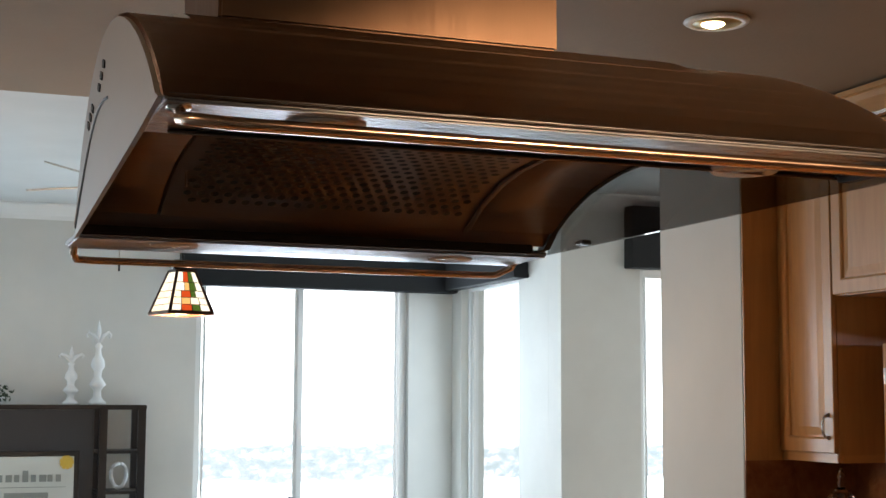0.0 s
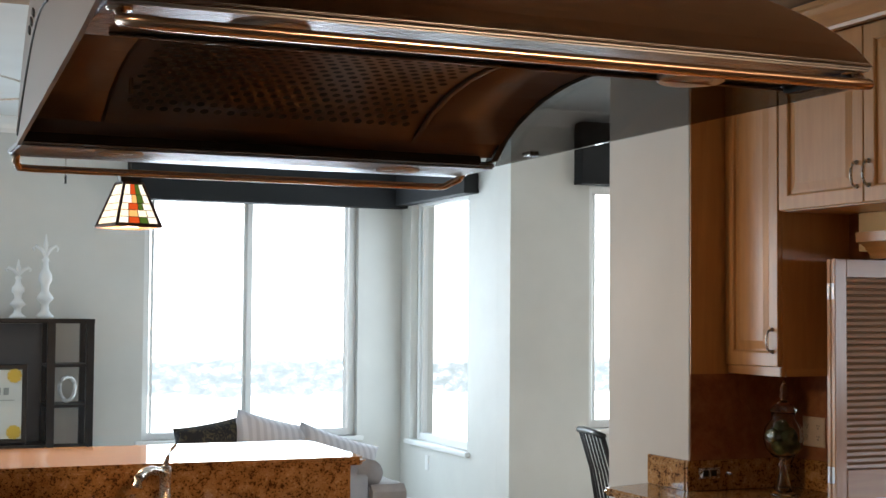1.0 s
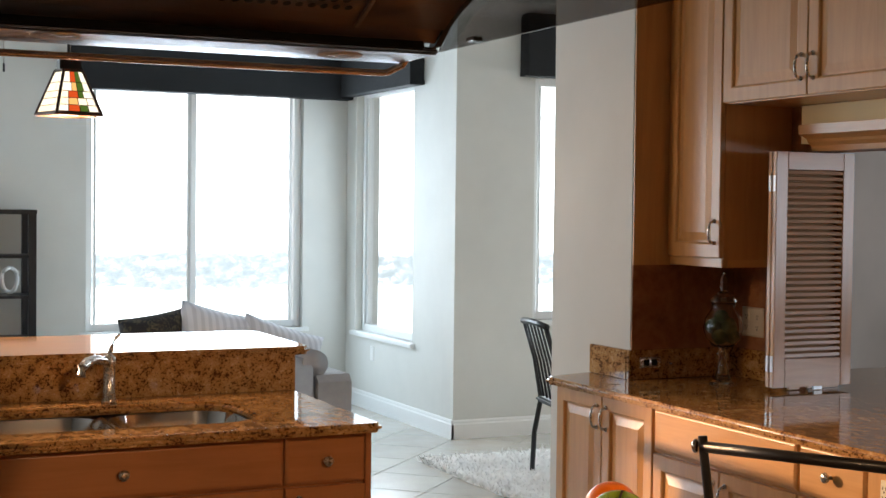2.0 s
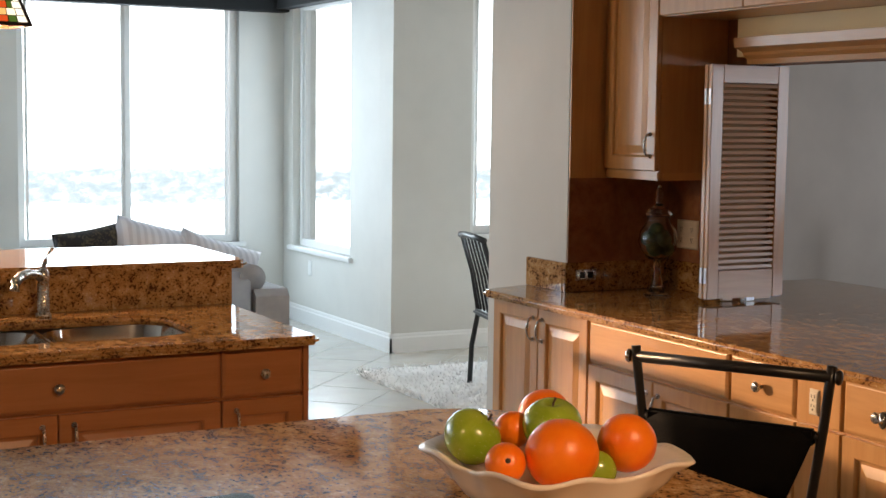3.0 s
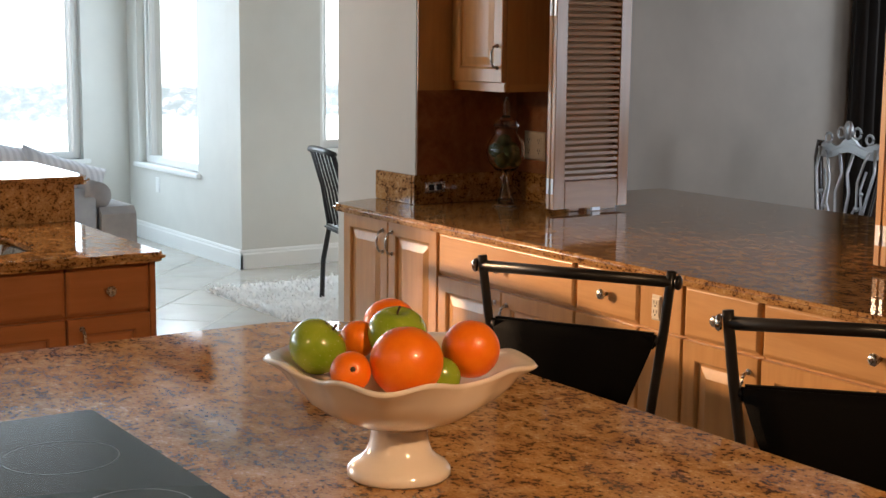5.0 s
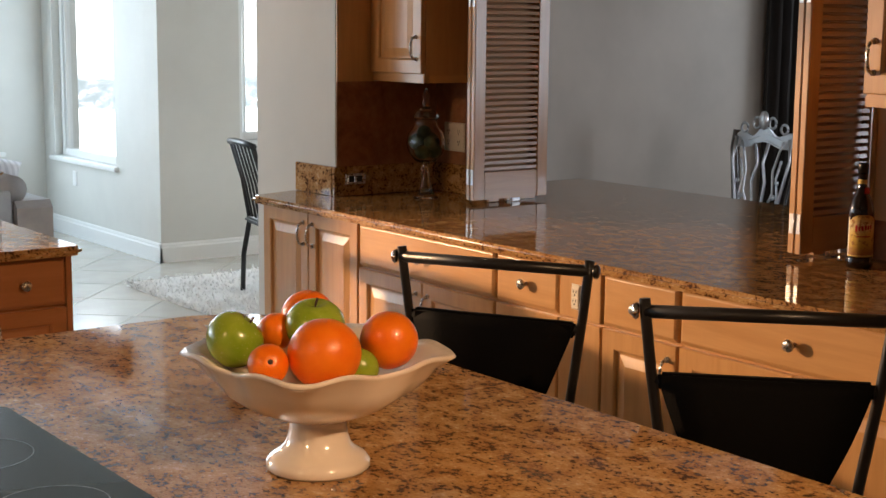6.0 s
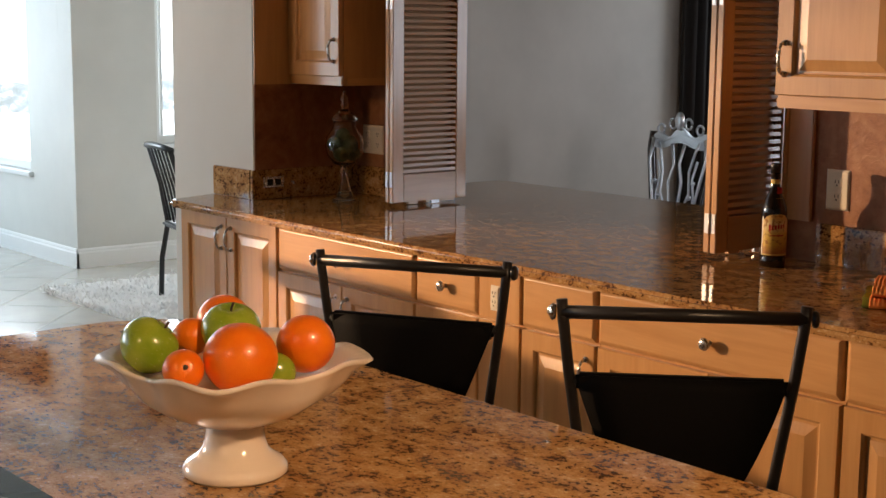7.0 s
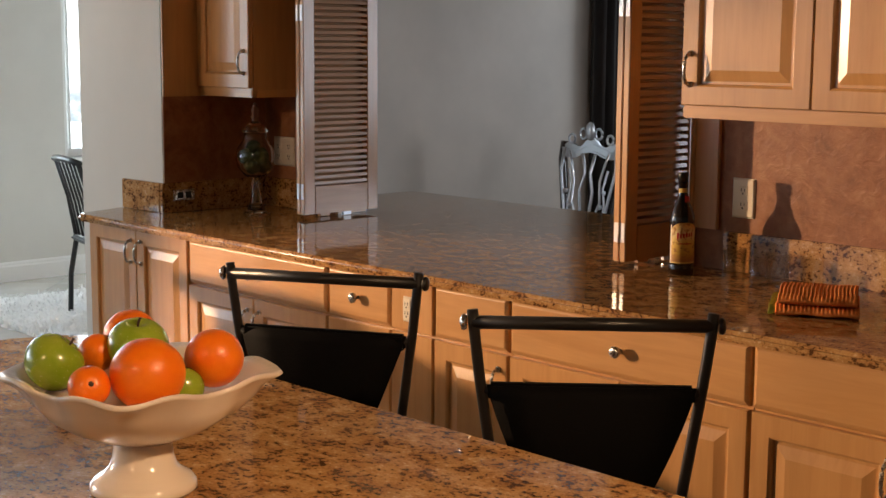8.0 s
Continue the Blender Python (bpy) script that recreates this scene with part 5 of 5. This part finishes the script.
def crest(lo, hi, deep, y_at):
    """A carved board between two wavy outlines, bowed with the back."""
    b = bmesh.new()
    k = 40
    g = []
    for i in range(k + 1):
        u = 2 * i / k - 1
        x, y = 0.235 * u, y_at + 0.02 * u * u
        g.append([b.verts.new(D(x, y + dy, z)) for dy, z in ((0, lo(u)), (0, hi(u)), (deep, hi(u)), (deep, lo(u)))])
    for p, q in zip(g, g[1:]):
        for i in range(4):
            b.faces.new((p[i], p[(i + 1) % 4], q[(i + 1) % 4], q[i]))
    b.faces.new(g[0]), b.faces.new(g[-1][::-1])
    return b


part("crest_board", crest(lambda u: 0.985 + 0.014 * math.cos(5.2 * u) - 0.02 * u * u, lambda u: 1.045 + 0.035 * math.exp(-(u / 0.2) ** 2) + 0.016 * math.cos(8 * u) * (abs(u) > 0.2) - 0.02 * u * u, 0.022, 0.045), CARVING_GLINT, dc)
part("crest_bead", crest(lambda u: 1.018 + 0.014 * math.cos(5.2 * u) - 0.02 * u * u, lambda u: 1.032 + 0.014 * math.cos(5.2 * u) - 0.02 * u * u, 0.016, 0.035), CARVING_GLINT, dc)
part("crest_bead", crest(lambda u: 0.982 + 0.014 * math.cos(5.2 * u) - 0.02 * u * u, lambda u: 0.992 + 0.014 * math.cos(5.2 * u) - 0.02 * u * u, 0.014, 0.037), CARVING_GLINT, dc)
b = bmesh.new()
bmesh.ops.create_uvsphere(b, u_segments=18, v_segments=12, radius=0.042, matrix=Matrix.Translation(D(0, .035, 1.115)) @ DT.to_3x3().to_4x4() @ Matrix.Diagonal((0.75, 0.4, 1.25, 1)))
part("crest_medallion", b, CARVING_GLINT, dc, "", True)
b = box(-.26, .26, -.48, .02, 0.42, 0.50, 0.03, 3)
b.transform(DT)
part("seat", b, make_paint("dining_seat", (0.10, 0.09, 0.08), 0.8), dc)

cu = thing("dining_curtain", (7.7, 6.3, 0), "dark brown floor-length curtain in heavy folds", "curtain")
prof = [(7.36 + 0.84 * i / 60, 6.30 + 0.035 * math.sin(i * 0.9) + 0.01 * math.sin(i * 2.3)) for i in range(61)]
b = bmesh.new()
rows = [[b.verts.new((x, y, z)) for x, y in prof] for z in (0.01, 2.8)]
for i in range(60):
    b.faces.new((rows[0][i], rows[0][i + 1], rows[1][i + 1], rows[1][i]))
thicken(b, 0.004)
part("drape", b, make_paint("curtain_brown", (0.014, 0.010, 0.008), 0.85, 200.0, 0.3), cu, "", True)
part("rod", tube([(7.2, 6.3, 2.82), (8.18, 6.3, 2.82)], 0.014, 10), BLACK, cu)

# ---- living room ceiling fixture ----
FX, FY, FZ = 1.16, 8.0, 2.78
fan = thing("ceiling_fixture", (FX, FY, FZ), "slim ceiling fixture with thin metal arms and a pull chain", "ceiling light")
part("hub", lathe([(0.03, -0.07), (0.06, -0.05), (0.07, 0.0), (0.05, 0.06), (0.02, 0.09)], (FX, FY, FZ), 28), NICKEL, fan, "", True)
part("rod", tube([(FX, FY, FZ + .08), (FX, FY, LIV)], 0.012, 10), NICKEL, fan)
for dx, dy, dz in ((-0.52, 0.10, -0.045), (-0.46, -0.30, 0.055), (0.45, 0.25, 0), (0.40, -0.35, 0), (0.0, 0.52, 0)):
    part("arm", tube([(FX, FY, FZ), (FX + dx, FY + dy, FZ + dz)], 0.0055, 8), NICKEL, fan)
part("pull_chain", tube([(FX - .02, FY, FZ - .06), (FX - .02, FY, 2.34)], 0.003, 6), NICKEL, fan)
part("chain_bob", tube([(FX - .02, FY, 2.345), (FX - .02, FY, 2.30)], 0.006, 8), BLACK, fan)

# ---- on the worktop ----
# bottle
GX, GY = 3.49, 2.642
bt = thing("liqueur_bottle", (GX, GY, ZC), "dark brown liqueur bottle with a yellow and red label", "bottle")
BOT = material("brown_bottle_glass", (0.012, 0.006, 0.004), 0.06, coat=0.7)[0]
part("glass", lathe([(0.034, 0), (0.0375, 0.004), (0.0375, 0.028), (0.036, 0.031), (0.0375, 0.034), (0.0375, 0.16), (0.036, 0.175), (0.028, 0.20), (0.018, 0.222), (0.014, 0.24), (0.0135, 0.275), (0.012, 0.276)], (GX, GY, ZC + .0005), 40), BOT, bt, "", True)
part("cap", lathe([(0.0155, 0.276), (0.0155, 0.302), (0.014, 0.305), (0.002, 0.305)], (GX, GY, ZC), 24), BLACK, bt, "", True)
m, n, l, b_ = material("bottle_label", (0.7, 0.45, 0.1), 0.5)
sp = n.new("ShaderNodeSeparateXYZ")
l.new(coords(n, l), sp.inputs[0])
zz = n.new("ShaderNodeMapRange")
zz.inputs[1].default_value, zz.inputs[2].default_value = ZC + 0.04, ZC + 0.155
l.new(sp.outputs[2], zz.inputs[0])
grad = ramp(n, l, zz.outputs[0], (0.0, (0.28, 0.10, 0.03)), (0.25, (0.60, 0.38, 0.06)), (0.5, (0.72, 0.50, 0.10)), (0.75, (0.75, 0.62, 0.30)), (1.0, (0.66, 0.42, 0.10)))
l.new(mix(n, l, ramp(n, l, tex_noise(n, l, coords(n, l), 90.0, 4.0), (0.52, (0, 0, 0)), (0.6, (1, 1, 1))), grad, (0.40, 0.20, 0.05)), b_.inputs["Base Color"])
LABEL = m


def wrap(r, a0, a1, z0, z1, mat, name, parent, arch=0.0, label=""):
    b = bmesh.new()
    k = 18
    lo, hi = [], []
    for i in range(k + 1):
        a = radians(a0 + (a1 - a0) * i / k)
        u = 2 * i / k - 1
        lo.append(b.verts.new((GX + r * math.cos(a), GY + r * math.sin(a), ZC + z0)))
        hi.append(b.verts.new((GX + r * math.cos(a), GY + r * math.sin(a), ZC + z1 - arch * u * u * abs(u))))
    for i in range(k):
        b.faces.new((lo[i], lo[i + 1], hi[i + 1], hi[i]))
    return part(name, b, mat, parent, label, True)


RED = make_paint("label_red", (0.45, 0.02, 0.015), 0.5)
GOLD = make_paint("label_gold", (0.62, 0.45, 0.12), 0.4)
CREAM = make_paint("label_cream", (0.75, 0.70, 0.55), 0.5)
lb = wrap(0.0379, 165, 300, 0.040, 0.158, LABEL, "label", bt, 0.02, "yellow label with red lettering")
wrap(0.0382, 158, 166, 0.036, 0.150, CREAM, "label_edge", bt)
wrap(0.0383, 165, 300, 0.036, 0.041, GOLD, "label_edge", bt)
for i in range(6):
    a = 196 + i * 13
    wrap(0.0384, a, a + 8.5, 0.110 + .0015 * i, 0.124 + .001 * i + (0.004 if i == 0 else 0), RED, "letter_bar", lb)
wrap(0.0384, 205, 265, 0.094, 0.097, RED, "letter_bar", lb)
wrap(0.0143, 150, 330, 0.245, 0.258, GOLD, "neck_band", bt)
wrap(0.0265, 225, 300, 0.196, 0.204, GOLD, "neck_label", bt)
wrap(0.0205, 235, 300, 0.206, 0.236, RED, "neck_label", bt)


def tumbler(x, y, r, h, label):
    g = thing("glass_tumbler", (x, y, ZC), label, "glass", "glasses on the worktop")
    part("wall", lathe([(r * 0.82, 0.001), (r * 0.86, 0.002), (r, h), (r - .003, h), (r * 0.80, 0.016), (0.002, 0.014)], (x, y, ZC), 32), CLEAR, g, "", True)
    return g


tumbler(3.56, 2.50, 0.036, 0.085, "clear heavy-based glass tumbler beside the bottle")
tumbler(3.575, 2.36, 0.037, 0.085, "clear heavy-based glass tumbler near the upstand")
tumbler(3.50, 2.37, 0.034, 0.075, "clear heavy-based glass tumbler in front of another")

# folded towel
m, n, l, b_ = material("orange_towel", (0.80, 0.24, 0.05), 0.95)
l.new(ramp(n, l, tex_noise(n, l, coords(n, l), 60.0, 4.0), (0.3, (0.90, 0.26, 0.05)), (0.7, (0.96, 0.38, 0.10))), b_.inputs["Base Color"])
bump(n, l, b_, tex_noise(n, l, coords(n, l), 700.0, 2.0), 0.5, 0.002)
TOWEL = m
TT = Matrix.Translation((3.29, 2.05, ZC)) @ pose(0, 0, 0, 0, 0, -60)
tw = thing("folded_towel", (3.29, 2.05, ZC), "folded orange ribbed kitchen towel on the worktop", "towel")


def towel_fold(z0, z1, w, d, dx, dy, sag, mat):
    b = bmesh.new()
    nx_, ny_ = 96, 16
    g = {}
    for s, z in ((0, z0), (1, z1)):
        for i in range(nx_ + 1):
            for j in range(ny_ + 1):
                u, q = 2 * i / nx_ - 1, 2 * j / ny_ - 1
                edge = (abs(q) ** 10)
                zz_ = z + (0.0010 * math.sin(i * 1.31) if s else 0) - (edge * (z1 - z0) * 0.45 if s else -edge * (z1 - z0) * 0.35)
                zz_ += sag * (u * u) + 0.003 * noise.noise(Vector((u * 2, q * 2, z * 40)))
                x = u * w / 2 + dx + 0.004 * noise.noise(Vector((q * 2, z * 30, 1)))
                y = q * d / 2 + dy + 0.005 * noise.noise(Vector((u * 1.5, z * 30, 7)))
                g[s, i, j] = b.verts.new(TT @ Vector((x, y, max(zz_, 0.001))))
    for i in range(nx_):
        for j in range(ny_):
            for s in (0, 1):
                b.faces.new((g[s, i, j], g[s, i + 1, j], g[s, i + 1, j + 1], g[s, i, j + 1]))
    for i in range(nx_):
        for j in (0, ny_):
            b.faces.new((g[0, i, j], g[0, i + 1, j], g[1, i + 1, j], g[1, i, j]))
    for j in range(ny_):
        for i in (0, nx_):
            b.faces.new((g[0, i, j], g[0, i, j + 1], g[1, i, j + 1], g[1, i, j]))
    return b


part("layer", towel_fold(0.001, 0.024, 0.205, 0.27, 0.0, 0, 0, TOWEL), TOWEL, tw, "", True)
part("layer", towel_fold(0.0245, 0.052, 0.195, 0.255, 0.0, 0.012, 0, TOWEL), TOWEL, tw, "", True)
part("green_underside", towel_fold(0.0005, 0.02, 0.05, 0.27, -0.095, 0.01, 0, TOWEL), make_paint("towel_green", (0.32, 0.38, 0.05), 0.95, 300.0, 0.4), tw, "lime green towel edge", True)

# apothecary jar with moss balls
JX, JY = 3.44, 4.715
jar = thing("apothecary_jar", (JX, JY, ZC), "clear glass footed apothecary jar filled with moss balls", "jar")
part("foot", lathe([(0.050, 0.0005), (0.052, 0.003), (0.036, 0.014), (0.026, 0.04), (0.018, 0.08), (0.014, 0.108), (0.022, 0.118), (0.014, 0.128), (0.018, 0.1395), (0.004, 0.1395), (0.006, 0.115), (0.012, 0.08), (0.020, 0.04), (0.031, 0.012)], (JX, JY, ZC), 40), GLASS, jar, "flared glass foot", True)
part("bowl", lathe([(0.018, 0.1405), (0.045, 0.150), (0.07, 0.183), (0.079, 0.22), (0.073, 0.258), (0.055, 0.285), (0.046, 0.297), (0.046, 0.318), (0.050, 0.322), (0.043, 0.321), (0.0435, 0.297), (0.0525, 0.283), (0.0705, 0.257), (0.0765, 0.22), (0.0675, 0.185), (0.043, 0.1535), (0.002, 0.146)], (JX, JY, ZC), 48), GLASS, jar, "", True)
part("lid", lathe([(0.002, 0.337), (0.040, 0.327), (0.052, 0.3235), (0.054, 0.328), (0.042, 0.345), (0.020, 0.362), (0.010, 0.372), (0.018, 0.384), (0.010, 0.395), (0.016, 0.406), (0.012, 0.42), (0.006, 0.438), (0.001, 0.442)], (JX, JY, ZC), 40), GLASS, jar, "glass lid with a turned finial", True)
MOSS = make_paint("moss", (0.075, 0.10, 0.032), 0.95, 160.0, 0.8, 0.4)
rnd = random.Random(8)
for i, (dx, dy, dz, r) in enumerate(((-.028, -.02, .188, .030), (.026, -.022, .189, .031), (0, .028, .188, .031), (-.038, .014, .228, .031), (.036, .016, .230, .031), (0, -.038, .228, .032), (0, .012, .262, .029), (-.018, -.018, .268, .025))):
    b = bmesh.new()
    bmesh.ops.create_icosphere(b, subdivisions=3, radius=r, matrix=Matrix.Translation((JX + dx, JY + dy, ZC + dz)))
    c = Vector((JX + dx, JY + dy, ZC + dz))
    for w in b.verts:
        w.co = c + (w.co - c) * (1 + 0.10 * noise.noise(w.co * 150) + rnd.uniform(-.03, .03))
    ob = part("moss_ball", b, MOSS)
    tagged(ob, "dark green moss ball inside the glass jar", "moss ball", "moss balls in the jar")

# ---- floor tiles, laid diagonally ----
m, n, l, b_ = material("floor_tile", (0.62, 0.57, 0.48), 0.25, coat=0.2)
v = coords(n, l)
vary(n, l, b_, ramp(n, l, tex_noise(n, l, v, 4.0, 6.0), (0.3, (0.49, 0.465, 0.415)), (0.7, (0.59, 0.565, 0.51))), 0.05)
TILE = 0.46
b = box(-TILE / 2 + .003, TILE / 2 - .003, -TILE / 2 + .003, TILE / 2 - .003, -0.006, 0.0, 0.0015, 1)
tile_mesh = bpy.data.meshes.new("tile")
b.to_mesh(tile_mesh)
b.free()
tile_mesh.materials.append(m)
count = 0
far_tiles = None
for i in range(-40, 41):
    for j in range(-40, 41):
        q = Matrix.Rotation(radians(45), 4, "Z") @ Vector((i * TILE, j * TILE, 0))
        x, y = q.x + 3.0, q.y + 6.0
        if not (-3.7 < x < 8.9 and -2.7 < y < 10.7):
            continue
        if 1.7 < x < 5.3 and 3.2 < y < 10.6 and count < 300:
            ob = new("tile", tile_mesh)
            ob.matrix_basis = pose(x, y, 0, 0, 0, 45)
            ob.parent = floor
            count += 1
        else:
            bb = bmesh.new()
            bb.from_mesh(tile_mesh)
            bb.transform(pose(x, y, 0, 0, 0, 45))
            far_tiles = join(far_tiles, bb) if far_tiles else bb
tagged(part("tile_field", far_tiles, m, None), kind="stuff").parent = floor
